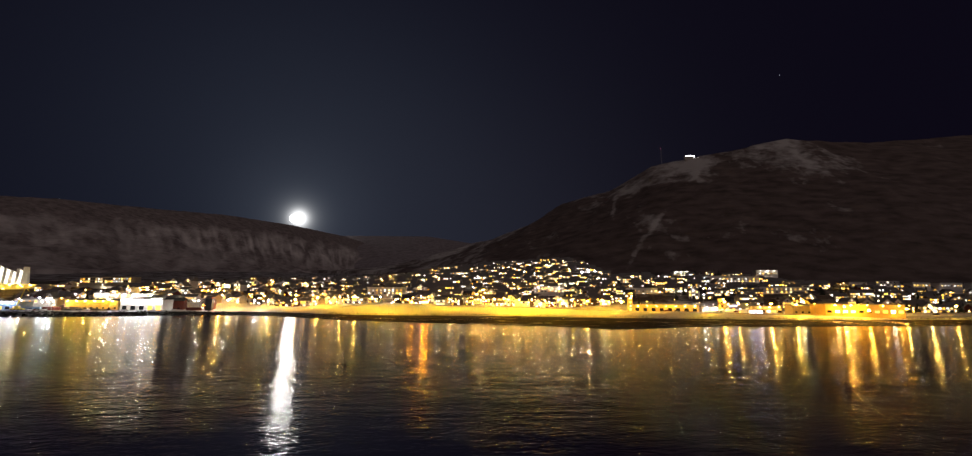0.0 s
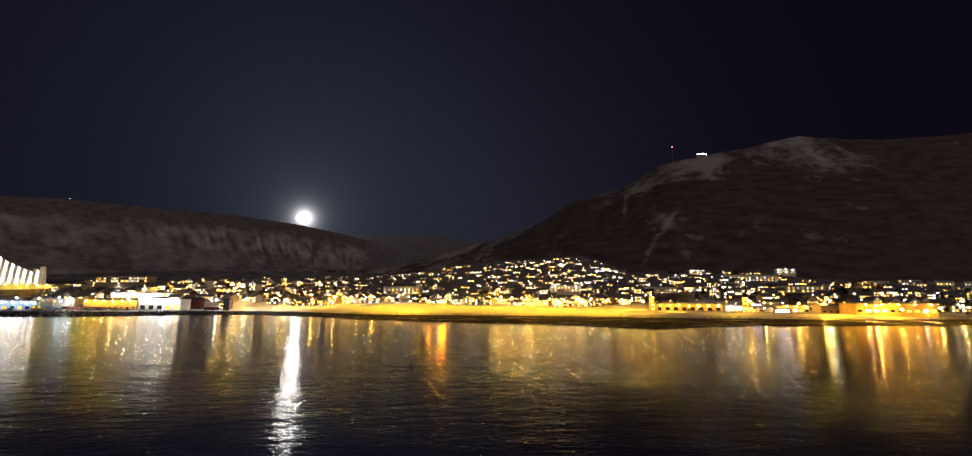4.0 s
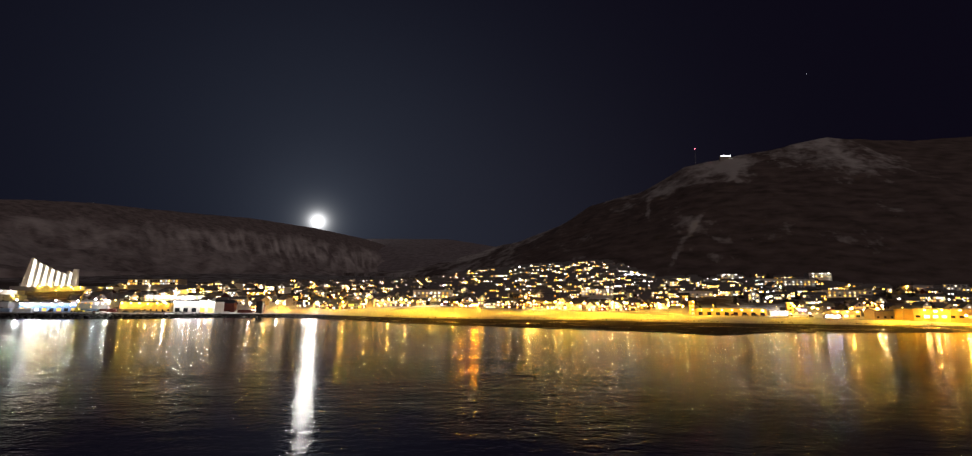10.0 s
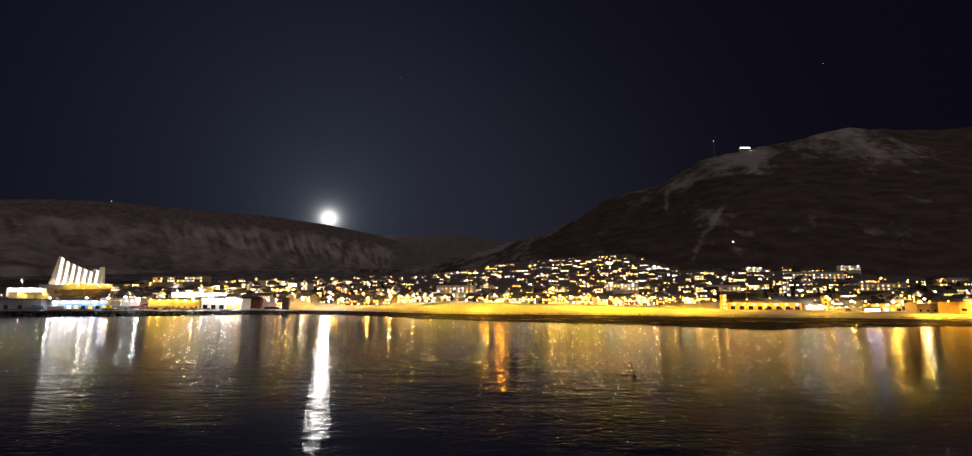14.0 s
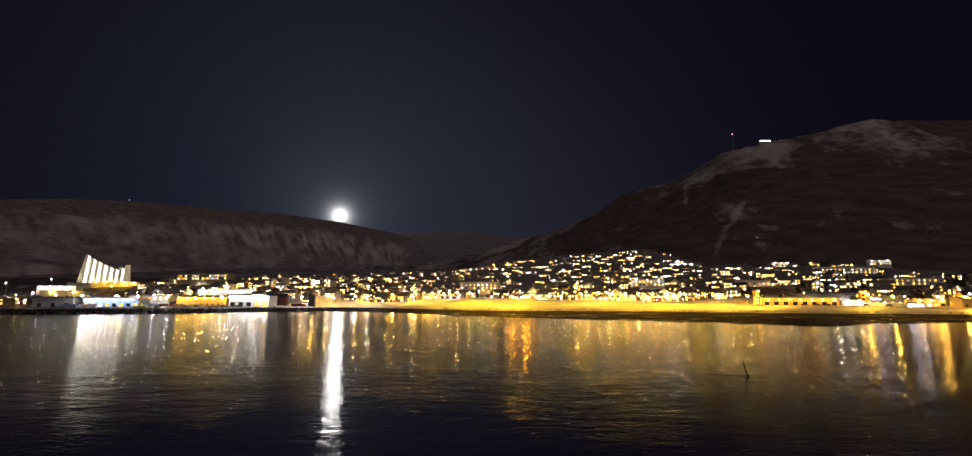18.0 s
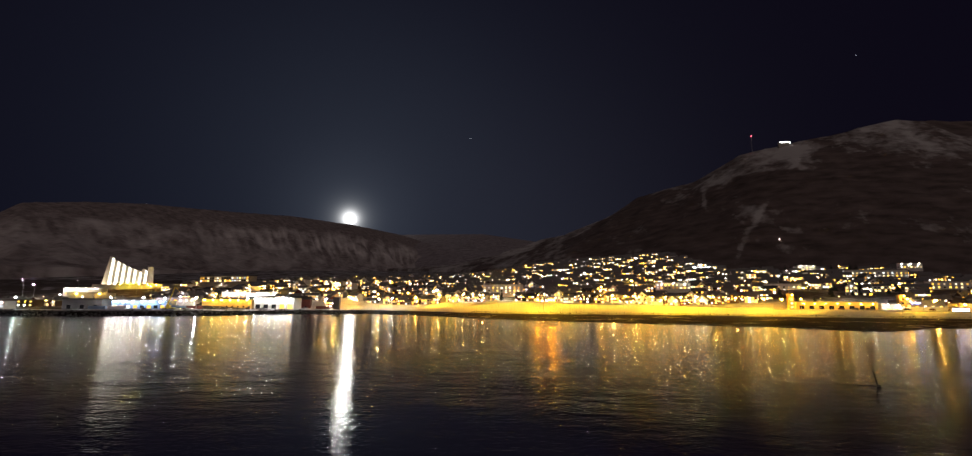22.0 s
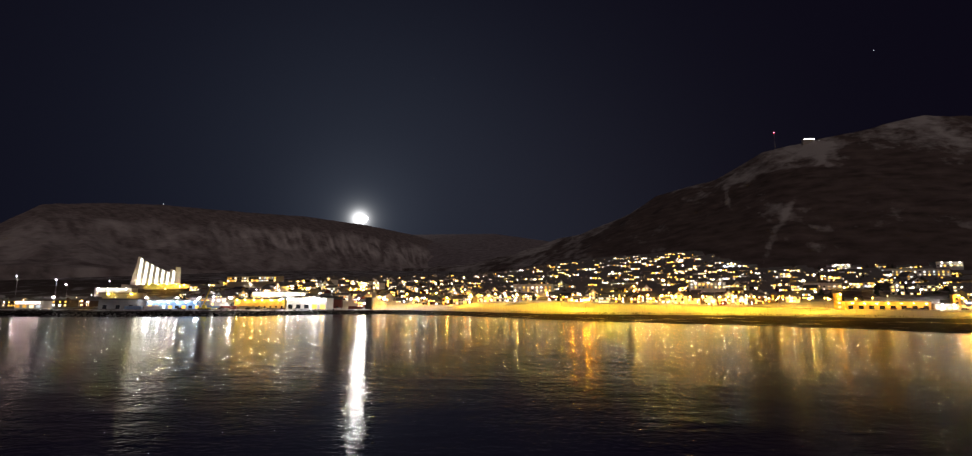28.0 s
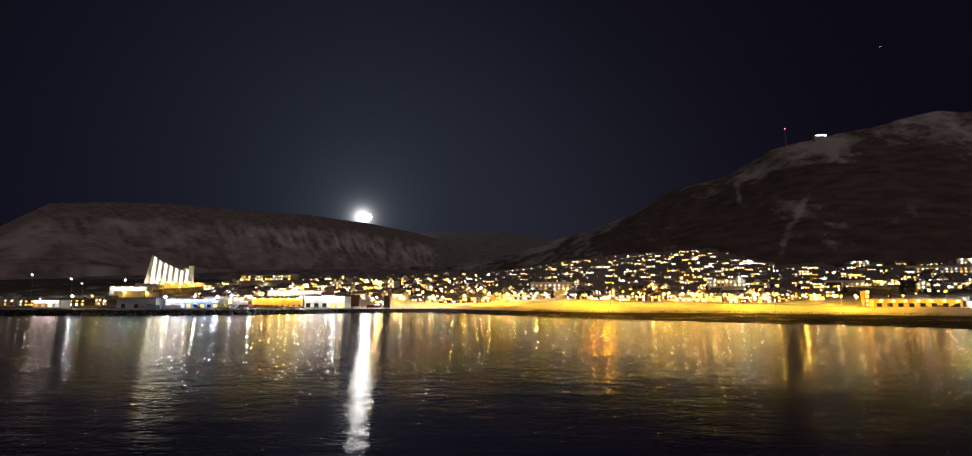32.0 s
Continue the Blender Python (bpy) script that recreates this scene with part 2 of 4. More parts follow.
M_MASTLIGHT = glow("mast_floodlight", (0.86, 0.90, 1.0), 170)
M_LED_SMALL = glow("white_street_lamp", (1.0, 0.92, 0.78), 70, casts=False)
# self-glowing plates added under the lamp hoods to brighten the ground below
M_PLATE_SODIUM = glow("sodium_glow_plate", (1.0, 0.46, 0.022), 4200)
# dim head of the added bank fill lamps
M_BANKFILL = glow("bank_fill_light", (1.0, 0.52, 0.045), 12, casts=False)
M_PLATE_FIELD = glow("field_glow_plate", (1.0, 0.47, 0.02), 3700)
M_PLATE_WHITE = glow("white_glow_plate", (1.0, 0.95, 0.85), 3000)
M_CHURCHLIGHT = glow("church_floodlight", (1.0, 0.86, 0.58), 230)
M_FLOOD = glow("floodlight", (1.0, 0.95, 0.86), 180)
M_FLOOD_YELLOW = glow("yellow_floodlight", (1.0, 0.49, 0.07), 200)
M_WALLWASH = glow("yellow_wall_washer", (1.0, 0.60, 0.07), 430)
M_BLUELIGHT = glow("blue_sign_light", (0.25, 0.35, 1.0), 10)
M_ORANGE = glow("orange_sign_light", (1.0, 0.22, 0.008), 330)
M_BLUISH_PANE = glow("bluish_pane_light", (0.62, 0.68, 1.0), 12)
M_PINK = glow("pink_white_sign", (1.0, 0.72, 0.70), 5, casts=False)
M_REDLIGHT = glow("red_beacon", (1.0, 0.05, 0.08), 60, casts=False)
M_STATION = glow("station_white_light", (0.95, 0.97, 1.0), 7, casts=False)
M_GLASSLIT = glow("lit_glass_strip", (1.0, 0.95, 0.80), 2.6)
M_MOON = glow("moon_light", (1.0, 0.98, 0.95), 90)
M_STAR = glow("star_light", (0.8, 0.85, 1.0), 1.2, casts=False)


# ---- shape helpers ----
def mesh_of(name, bm):
    me = bpy.data.meshes.new(name)
    bm.normal_update()
    bm.to_mesh(me)
    bm.free()
    return me


def part(name, bm, material, parent=None, label=""):
    me = mesh_of(name, bm)
    for m in material if isinstance(material, (list, tuple)) else [material]:
        me.materials.append(m)
    ob = new(name, me)
    if parent is not None:
        ob.parent = parent
    if label:
        tagged(ob, label)
    return ob


def thing(name, m, label, category, group="", kind=""):
    ob = new(name)
    ob.matrix_basis = m
    return tagged(ob, label, category, group, kind)


def box(bm, x0, x1, y0, y1, z0, z1, mi=0):
    v = [bm.verts.new(p) for p in ((x0, y0, z0), (x1, y0, z0), (x1, y1, z0), (x0, y1, z0), (x0, y0, z1), (x1, y0, z1), (x1, y1, z1), (x0, y1, z1))]
    for q in ((0, 3, 2, 1), (4, 5, 6, 7), (0, 1, 5, 4), (1, 2, 6, 5), (2, 3, 7, 6), (3, 0, 4, 7)):
        bm.faces.new([v[i] for i in q]).material_index = mi
    return bm


def boxed(*a):
    return box(bmesh.new(), *a)


def rod(bm, a, b, r0, r1=None, sides=6):
    a, b = Vector(a), Vector(b)
    r1 = r0 if r1 is None else r1
    q = (b - a).to_track_quat("Z", "Y")
    rings = []
    for c, r in ((a, r0), (b, r1)):
        rings.append([bm.verts.new(c + q @ Vector((r * math.cos(2 * math.pi * i / sides), r * math.sin(2 * math.pi * i / sides), 0))) for i in range(sides)])
    for i in range(sides):
        j = (i + 1) % sides
        bm.faces.new((rings[0][i], rings[0][j], rings[1][j], rings[1][i]))
    bm.faces.new(rings[0][::-1])
    bm.faces.new(rings[1])
    return bm


def ball(r, sub=2, squash=1.0):
    bm = bmesh.new()
    bmesh.ops.create_icosphere(bm, subdivisions=sub, radius=r, matrix=Matrix.Diagonal((1, 1, squash, 1)))
    return bm


def grid_mesh(name, P, material, smooth=True, attr=None):
    """A sheet from an (n, m, 3) array of points."""
    n, m = P.shape[:2]
    me = bpy.data.meshes.new(name)
    idx = np.arange(n * m).reshape(n, m)
    quads = np.stack([idx[:-1, :-1], idx[1:, :-1], idx[1:, 1:], idx[:-1, 1:]], -1).reshape(-1, 4)
    me.vertices.add(n * m)
    me.vertices.foreach_set("co", P.reshape(-1).astype(np.float32))
    me.loops.add(quads.size)
    me.loops.foreach_set("vertex_index", quads.reshape(-1).astype(np.int32))
    me.polygons.add(len(quads))
    me.polygons.foreach_set("loop_start", np.arange(0, quads.size, 4, dtype=np.int32))
    me.polygons.foreach_set("use_smooth", np.full(len(quads), smooth))
    me.update(calc_edges=True)
    if attr is not None:
        a = me.attributes.new("snow", "FLOAT", "POINT")
        a.data.foreach_set("value", attr.reshape(-1).astype(np.float32))
    me.materials.append(material)
    return new(name, me)


def fbm(x, y, scale, octaves=5, seed=0.0, gain=0.5):
    """Fractal value noise on arrays."""
    def lattice(i, j):
        h = np.sin(i * 127.1 + j * 311.7 + seed * 74.7) * 43758.5453
        return h - np.floor(h)
    total, amp, norm = 0.0, 1.0, 0.0
    x, y = np.asarray(x, float) / scale, np.asarray(y, float) / scale
    for _ in range(octaves):
        i, j = np.floor(x), np.floor(y)
        u, v = x - i, y - j
        u, v = u * u * (3 - 2 * u), v * v * (3 - 2 * v)
        total = total + amp * ((lattice(i, j) * (1 - u) + lattice(i + 1, j) * u) * (1 - v) + (lattice(i, j + 1) * (1 - u) + lattice(i + 1, j + 1) * u) * v)
        norm += amp
        amp *= gain
        x, y = x * 2.03 + 17.3, y * 2.03 + 9.1
    return total / norm - 0.5


# ---- lie of the land: shore line, bank line, and height behind the bank ----
SHORE_X = (-900, -640, -462, -388, -340, -300, -265, -225, -154, -87, -42, -2, 32, 62, 80, 95, 131, 166, 209, 270, 500, 900)
SHORE_Y = (20, 125, 203, 236, 275, 345, 372, 365, 321, 286, 274, 265, 256, 233, 255, 275, 297, 312, 338, 364, 470, 640)
BANK_X = (-900, -640, -462, -388, -340, -300, -265, -225, -154, -125, -65, -2, 66, 110, 176, 259, 386, 900)
BANK_Y = (28, 133, 211, 244, 283, 353, 380, 373, 340, 325, 338, 352, 345, 345, 352, 392, 470, 760)
PROFILES = {
    -560: ((0, 3.3), (110, 4.5), (160, 9.5), (190, 14.5), (230, 20), (262, 26), (300, 29), (500, 46), (900, 80), (4500, 260)),
    -330: ((0, 3.3), (75, 3.6), (220, 27), (250, 30), (480, 53), (900, 80), (4500, 260)),
    -210: ((0, 3.0), (40, 5.0), (60, 9.5), (90, 11), (300, 44), (410, 67), (550, 72), (900, 92), (4500, 260)),
    -130: ((0, 3.0), (24, 7.6), (60, 9.0), (110, 10.0), (196, 20), (440, 71), (520, 75), (900, 86), (4500, 200)),
    0: ((0, 3.0), (22, 5.4), (125, 7.6), (155, 10), (440, 80), (500, 82), (900, 90), (4500, 200)),
    80: ((0, 3.0), (15, 5.0), (100, 6.2), (360, 50), (500, 60), (900, 80), (4500, 200)),
    220: ((0, 3.0), (15, 5.0), (80, 6.4), (240, 31), (330, 50), (500, 58), (900, 72), (4500, 200)),
    340: ((0, 3.0), (15, 5.0), (90, 8), (200, 33), (330, 39), (650, 48), (900, 60), (4500, 200)),
}


def land(x, y):
    x, y = np.asarray(x, float), np.asarray(y, float)
    shore, bank = np.interp(x, SHORE_X, SHORE_Y), np.interp(x, BANK_X, BANK_Y)
    behind = y - bank
    keys = sorted(PROFILES)
    rows = [np.interp(behind, *zip(*PROFILES[k])) for k in keys]
    z = rows[0]
    for k0, k1, r1 in zip(keys, keys[1:], rows[1:]):
        f = np.clip((x - k0) / (k1 - k0), 0, 1)
        z = z * (1 - f) + r1 * f
    edge = np.interp(x, (-330, -270), (3.3, 3.0))
    beach = edge * np.clip((y - shore) / np.maximum(bank - shore, 4), 0, 1)
    sea = np.maximum((y - shore) * 0.12, -6)
    return np.where(y < shore, sea, np.where(behind < 0, beach, z))


def lz(x, y):
    return float(land(x, y))


def build_ground():
    xs = np.concatenate([np.linspace(-4700, -820, 60)[:-1], np.arange(-820, 620, 5.0), np.linspace(620, 3600, 50)])
    ys = np.concatenate([np.linspace(-900, 0, 8)[:-1], np.arange(0, 900, 4.5), np.linspace(900, 4800, 90)])
    X, Y = np.meshgrid(xs, ys, indexing="ij")
    Z = land(X, Y)
    near = np.clip((Y - np.interp(X, BANK_X, BANK_Y)) / 200, 0, 1)
    Z = Z + fbm(X, Y, 40, 4, 1) * (0.5 + 2.0 * near) * (Z > 0.2) + fbm(X, Y, 6, 3, 2) * 0.5 * (Z > -1)
    behind = Y - np.interp(X, BANK_X, BANK_Y)
    snow = np.interp(behind, (0, 30, 60, 120, 400, 560, 900), (0.95, 0.9, 0.6, 0.36, 0.30, 0.28, 0.30))
    snow = np.where((X < -150) & (behind > 400), 0.46, snow)
    field = np.interp(behind, (0, 30, 105, 150), (0.95, 0.95, 0.85, 0.40))
    snow = np.where((X > -150) & (X < 200) & (behind < 150), field, snow)
    snow = np.where((X > -370) & (X < -170) & (behind > 40) & (behind < 150), 0.85, snow)
    snow = np.where((X < -335) & (behind < 90), 0.32, snow)
    return tagged(grid_mesh("ground", np.stack([X, Y, Z], -1), M_GROUND, attr=snow), "snowy shore and hillside with dark tidal stones", "ground", kind="structure")


def build_water():
    bm = bmesh.new()
    v = [bm.verts.new(p) for p in ((-4800, -2500, 0), (4800, -2500, 0), (4800, 1200, 0), (-4800, 1200, 0))]
    bm.faces.new(v)
    return tagged(part("water", bm, M_WATER), "dark rippled sound water reflecting the town lights", "water", kind="structure")


def mountain(name, crest, foot, material, label, seed, rough, snow_of, rise=1.0, nu=640, nv=190):
    """A slope from a foot line up to a crest line and down behind it."""
    crest, foot = np.array(crest, float), np.array(foot, float)
    def along(line, u):
        s = np.concatenate([[0], np.cumsum(np.linalg.norm(np.diff(line[:, :2], axis=0), axis=1))])
        return np.stack([np.interp(u * s[-1], s, line[:, k]) for k in range(3)], -1)
    u = np.linspace(0, 1, nu)
    v = np.linspace(-0.05, 1.3, nv)
    top, low = along(crest, u)[:, None, :], along(foot, u)[:, None, :]
    vv = v[None, :, None]
    P = low + (top - low) * vv
    c = np.clip(v, 0, 1)[None, :]
    shape = c ** rise
    fall = np.clip(v - 1, 0, 1)[None, :] * 0.9
    P[..., 2] = low[..., 2] + (top[..., 2] - low[..., 2]) * (shape - fall) - np.clip(-v, 0, 1)[None, :] * 1800
    lift = np.sin(np.clip(v, 0, 1) * np.pi)[None, :] ** 0.8
    X, Y = P[..., 0], P[..., 1]
    gully = fbm(u[:, None] * 4200 + X * 0, v[None, :] * 500 + Y * 0, 120, 5, seed)
    P[..., 2] += rough * (gully * lift + fbm(X, Y, 260, 5, seed + 3) * lift)
    P[..., 2] += fbm(X, Y, 30, 3, seed + 5) * 5
    snow = snow_of(X, Y, P[..., 2], u[:, None] + 0 * X, v[None, :] + 0 * X)
    return tagged(grid_mesh(name, P, material, attr=snow), label, "mountain", kind="structure")


def near_line(X, Y, pts, width):
    """One inside a strip along a line in plan, fading at its edge."""
    best = np.full(X.shape, 1e9)
    for (ax, ay), (bx, by) in zip(pts, pts[1:]):
        t = np.clip(((X - ax) * (bx - ax) + (Y - ay) * (by - ay)) / ((bx - ax) ** 2 + (by - ay) ** 2), 0, 1)
        best = np.minimum(best, np.hypot(X - ax - t * (bx - ax), Y - ay - t * (by - ay)))
    return np.clip(1.5 - best / width, 0, 1)


CREST_R = [(-700, 1900, 150), (-368, 1600, 215), (-281, 1550, 222), (-125, 1450, 262), (-56, 1400, 297), (18, 1330, 301), (82, 1250, 297), (105, 1240, 309), (179, 1215, 346),
           (268, 1200, 358), (361, 1210, 372), (444, 1240, 396), (494, 1250, 405), (593, 1270, 398), (683, 1300, 399), (800, 1350, 415), (956, 1400, 433), (1700, 1600, 470)]
FOOT_R = [(-900, 1500, 120), (-500, 1200, 90), (-200, 930, 74), (0, 840, 74), (110, 790, 58), (300, 745, 42), (700, 800, 35), (1100, 900, 40), (1900, 1050, 50)]
CREST_L = [(-2500, 200, 120), (-2380, 800, 170), (-2320, 1027, 266), (-2293, 1153, 373), (-2252, 1349, 412), (-2204, 1571, 441), (-2125, 1944, 468), (-2043, 2326, 502), (-1938, 2822, 516), (-1835, 3310, 505), (-1700, 3900, 440), (-1400, 4400, 330), (-900, 4550, 250), (-300, 4650, 180)]
FOOT_L = [(x * 0.42, y * 0.42, 48 + 0.012 * y) for x, y, z in CREST_L]
CREST_F = [(-3600, 3300, 560), (-2332, 4000, 617), (-1959, 4000, 607), (-1425, 4000, 589), (-1030, 4000, 520), (-813, 4000, 480), (-300, 4000, 440), (500, 4000, 400)]
FOOT_F = [(-2600, 2600, 150), (-1700, 2500, 110), (-1300, 2300, 104), (-1000, 2000, 98), (-700, 1800, 92), (-400, 1650, 88), (300, 1700, 88)]


def snow_right(X, Y, Z, u, v):
    s = np.interp(Z, (60, 200, 250, 320, 420), (0.22, 0.25, 0.30, 0.38, 0.40))
    s = s + 0.10 * np.clip((v - 0.80) / 0.12, 0, 1) * np.clip((620 - X) / 150, 0, 1) * np.clip((X - 200) / 80, 0, 1)
    s = s + 0.09 * np.exp(-(((X - 520) / 90) ** 2)) * np.clip((Z - 170) / 120, 0, 1)
    s = s - 0.22 * np.clip((X - 470) / 200, 0, 1)
    # wind-packed snow under the brow beside the station, thinning downhill
    s = s + 0.23 * np.clip((v - 0.66) / 0.20, 0, 1) * np.clip((X - 70) / 50, 0, 1) * np.clip((350 - X) / 90, 0, 1)
    s = s + 0.12 * np.clip((v - 0.90) / 0.06, 0, 1) * np.clip((90 - X) / 60, 0, 1)
    s = s + 0.42 * fbm(X * 1.2, Z * 1.4, 55, 5, 31) + 0.16 * fbm(X * 0.16, Z, 16, 4, 33) + 0.36 * fbm(X, Z * 1.2, 15, 4, 37)
    s = s - 0.22 * np.exp(-((Z - 225) / 22) ** 2) * np.clip((X - 100) / 200, 0, 1)
    s = s - 0.16 * np.exp(-((X - 185) / 60) ** 2 - ((Z - 225) / 50) ** 2) + 0.24 * np.clip((-90 - X) / 150, 0, 1)
    run = near_line(X, Y, [(272, 1196), (264, 1100), (200, 1000), (128, 880), (84, 790)], 5)
    run = np.maximum(run, near_line(X, Y, [(90, 1160), (83, 1060), (74, 930)], 4) * 1.1)
    run = np.maximum(run, near_line(X, Y, [(480, 1180), (499, 1050), (514, 930), (560, 860)], 8) * 0.7)
    return s + run * 0.17


def snow_left(X, Y, Z, u, v):
    cliff = np.exp(-((v - 0.70) / 0.17) ** 2) * (0.30 + 0.70 * np.exp(-((Y - 2150) / 700) ** 2))
    s = 0.42 + 0.42 * fbm(u * 4200, v * 700, 70, 5, 41) + cliff * (0.10 + 0.75 * fbm(u * 4200 + v * 200, v * 150, 19, 4, 9))
    return s - 0.20 * np.clip((v - 0.82) / 0.1, 0, 1)


def snow_far(X, Y, Z, u, v):
    return 0.30 + 0 * X


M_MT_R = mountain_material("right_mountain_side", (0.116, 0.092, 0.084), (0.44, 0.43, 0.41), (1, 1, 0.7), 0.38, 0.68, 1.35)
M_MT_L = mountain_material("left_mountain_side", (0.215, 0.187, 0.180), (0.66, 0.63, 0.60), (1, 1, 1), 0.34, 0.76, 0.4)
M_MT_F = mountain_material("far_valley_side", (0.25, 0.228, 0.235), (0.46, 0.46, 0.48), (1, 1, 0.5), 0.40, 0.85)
build_ground()
build_water()
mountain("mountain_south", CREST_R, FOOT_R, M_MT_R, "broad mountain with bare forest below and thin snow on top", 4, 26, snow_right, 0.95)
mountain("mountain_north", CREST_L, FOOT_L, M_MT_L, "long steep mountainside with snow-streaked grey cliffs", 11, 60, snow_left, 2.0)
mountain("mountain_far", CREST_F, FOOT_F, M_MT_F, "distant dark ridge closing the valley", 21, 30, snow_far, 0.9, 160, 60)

moon = part("moon", ball(39, 4), M_MOON)
moon.location = MOON
tagged(moon, "full white moon low over the ridge", "moon")
for sx, sy, sz, sr in ((1534, 4255, 1900, 2.6), (-1650, 4273, 1571, 1.7), (-1985, 3876, 2066, 1.7)):
    star = part("star", ball(sr, 1), M_STAR)
    star.location = (sx, sy, sz)
    tagged(star, "faint bluish point star in the night sky", "star", "stars")


# ---- buildings ----
def gable_roof(bm, x0, x1, y0, y1, z, rise, over=0.4, thick=0.25, along_x=True):
    """Two sloping slabs over a gable; along_x: the ridge runs along x."""
    if along_x:
        ym = (y0 + y1) / 2
        k = rise / (ym - y0)
        prof = [(y0 - over, z - over * k), (ym, z + rise), (y1 + over, z - over * k)]
        ends = (x0 - over, x1 + over)
        pt = lambda e, p, dz: (e, p[0], p[1] + dz)
    else:
        xm = (x0 + x1) / 2
        k = rise / (xm - x0)
        prof = [(x0 - over, z - over * k), (xm, z + rise), (x1 + over, z - over * k)]
        ends = (y0 - over, y1 + over)
        pt = lambda e, p, dz: (p[0], e, p[1] + dz)
    rows = [[bm.verts.new(pt(e, p, dz)) for p in prof] for dz in (0, thick) for e in ends]
    lo0, lo1, hi0, hi1 = rows
    for i in range(2):
        bm.faces.new((lo0[i], lo0[i + 1], lo1[i + 1], lo1[i]))
        bm.faces.new((hi0[i], hi1[i], hi1[i + 1], hi0[i + 1]))
        bm.faces.new((lo0[i], hi0[i], hi0[i + 1], lo0[i + 1]))
        bm.faces.new((lo1[i], lo1[i + 1], hi1[i + 1], hi1[i]))
    for i in (0, 2):
        bm.faces.new((lo0[i], lo1[i], hi1[i], hi0[i]))
    bmesh.ops.recalc_face_normals(bm, faces=bm.faces)
    return bm


def gable_wall(bm, x0, x1, y0, y1, h, rise, along_x, low=-3.0):
    box(bm, x0, x1, y0, y1, low, h)
    if along_x:
        ym = (y0 + y1) / 2
        tri = lambda x: [(x, y0, h), (x, y1, h), (x, ym, h + rise)]
        a, b = tri(x0), tri(x1)
    else:
        xm = (x0 + x1) / 2
        tri = lambda y: [(x0, y, h), (x1, y, h), (xm, y, h + rise)]
        a, b = tri(y0), tri(y1)
    va, vb = [bm.verts.new(p) for p in a], [bm.verts.new(p) for p in b]
    bm.faces.new(va)
    bm.faces.new(vb[::-1])
    for i in range(3):
        j = (i + 1) % 3
        bm.faces.new((va[i], vb[i], vb[j], va[j]))
    bmesh.ops.recalc_face_normals(bm, faces=bm.faces)
    return bm


def pane(x, y, z, w, h, facing="front"):
    """A window pane set slightly proud of a wall that faces the water."""
    bm = bmesh.new()
    if facing == "front":
        box(bm, x - w / 2, x + w / 2, y - 0.06, y + 0.04, z, z + h)
    else:
        s = -1 if facing == "left" else 1
        box(bm, x - 0.05, x + 0.05, y - w / 2, y + w / 2, z, z + h)
    return bm


def porch_lamp(x, y, z=2.5):
    """A small wall lamp under the eaves."""
    bm = ball(0.2, 1)
    bmesh.ops.translate(bm, vec=(x, y - 0.55, z), verts=bm.verts)
    return box(bm, x - 0.03, x + 0.03, y - 0.5, y, z + 0.2, z + 0.26)


def house(label, w, d, h, rise, along_x, wall, roof, cols, rows, group="houses on the hillside", balcony=False, chimney=True):
    t = thing("house", Matrix(), label, "house", group)
    part("wall", gable_wall(bmesh.new(), -w / 2, w / 2, -d / 2, d / 2, h, rise, along_x), wall, t)
    part("roof", gable_roof(bmesh.new(), -w / 2, w / 2, -d / 2, d / 2, h, rise, 0.5, 0.3, along_x), roof, t, "snow-covered roof" if roof is M_SNOWROOF else "")
    for r in range(rows):
        for c in range(cols):
            if r == 0 and c == cols // 2:
                part("door", pane((c + 0.5) * w / cols - w / 2, -d / 2, 0.1, 1.0, 2.1), M_BROWN, t)
                continue
            part("window", pane((c + 0.5) * w / cols - w / 2, -d / 2, 0.9 + r * 2.7, min(1.5, w / cols * 0.6), 1.2), M_PANE, t)
    if not along_x:
        part("window", pane(0, -d / 2, h + 0.2, 1.3, 1.1), M_PANE, t)
    part("window", pane(-w / 2, 0, 0.9, 1.5, 1.3, "left"), M_PANE, t)
    part("porch_lamp", porch_lamp(w * 0.28, -d / 2), M_PORCH if wall in (M_WHITE, M_GREY, M_CREAM) else M_PORCH_WARM, t)
    if chimney:
        part("chimney", boxed(w * 0.15, w * 0.15 + 0.8, 0.3, 1.1, h, h + rise + 0.9), M_GREY, t)
    if balcony:
        bm = boxed(-w * 0.45, w * 0.1, -d / 2 - 1.5, -d / 2, 2.55, 2.7)
        box(bm, -w * 0.45, w * 0.1, -d / 2 - 1.5, -d / 2 - 1.44, 2.7, 3.6)
        part("balcony", bm, M_WHITE, t)
    return t


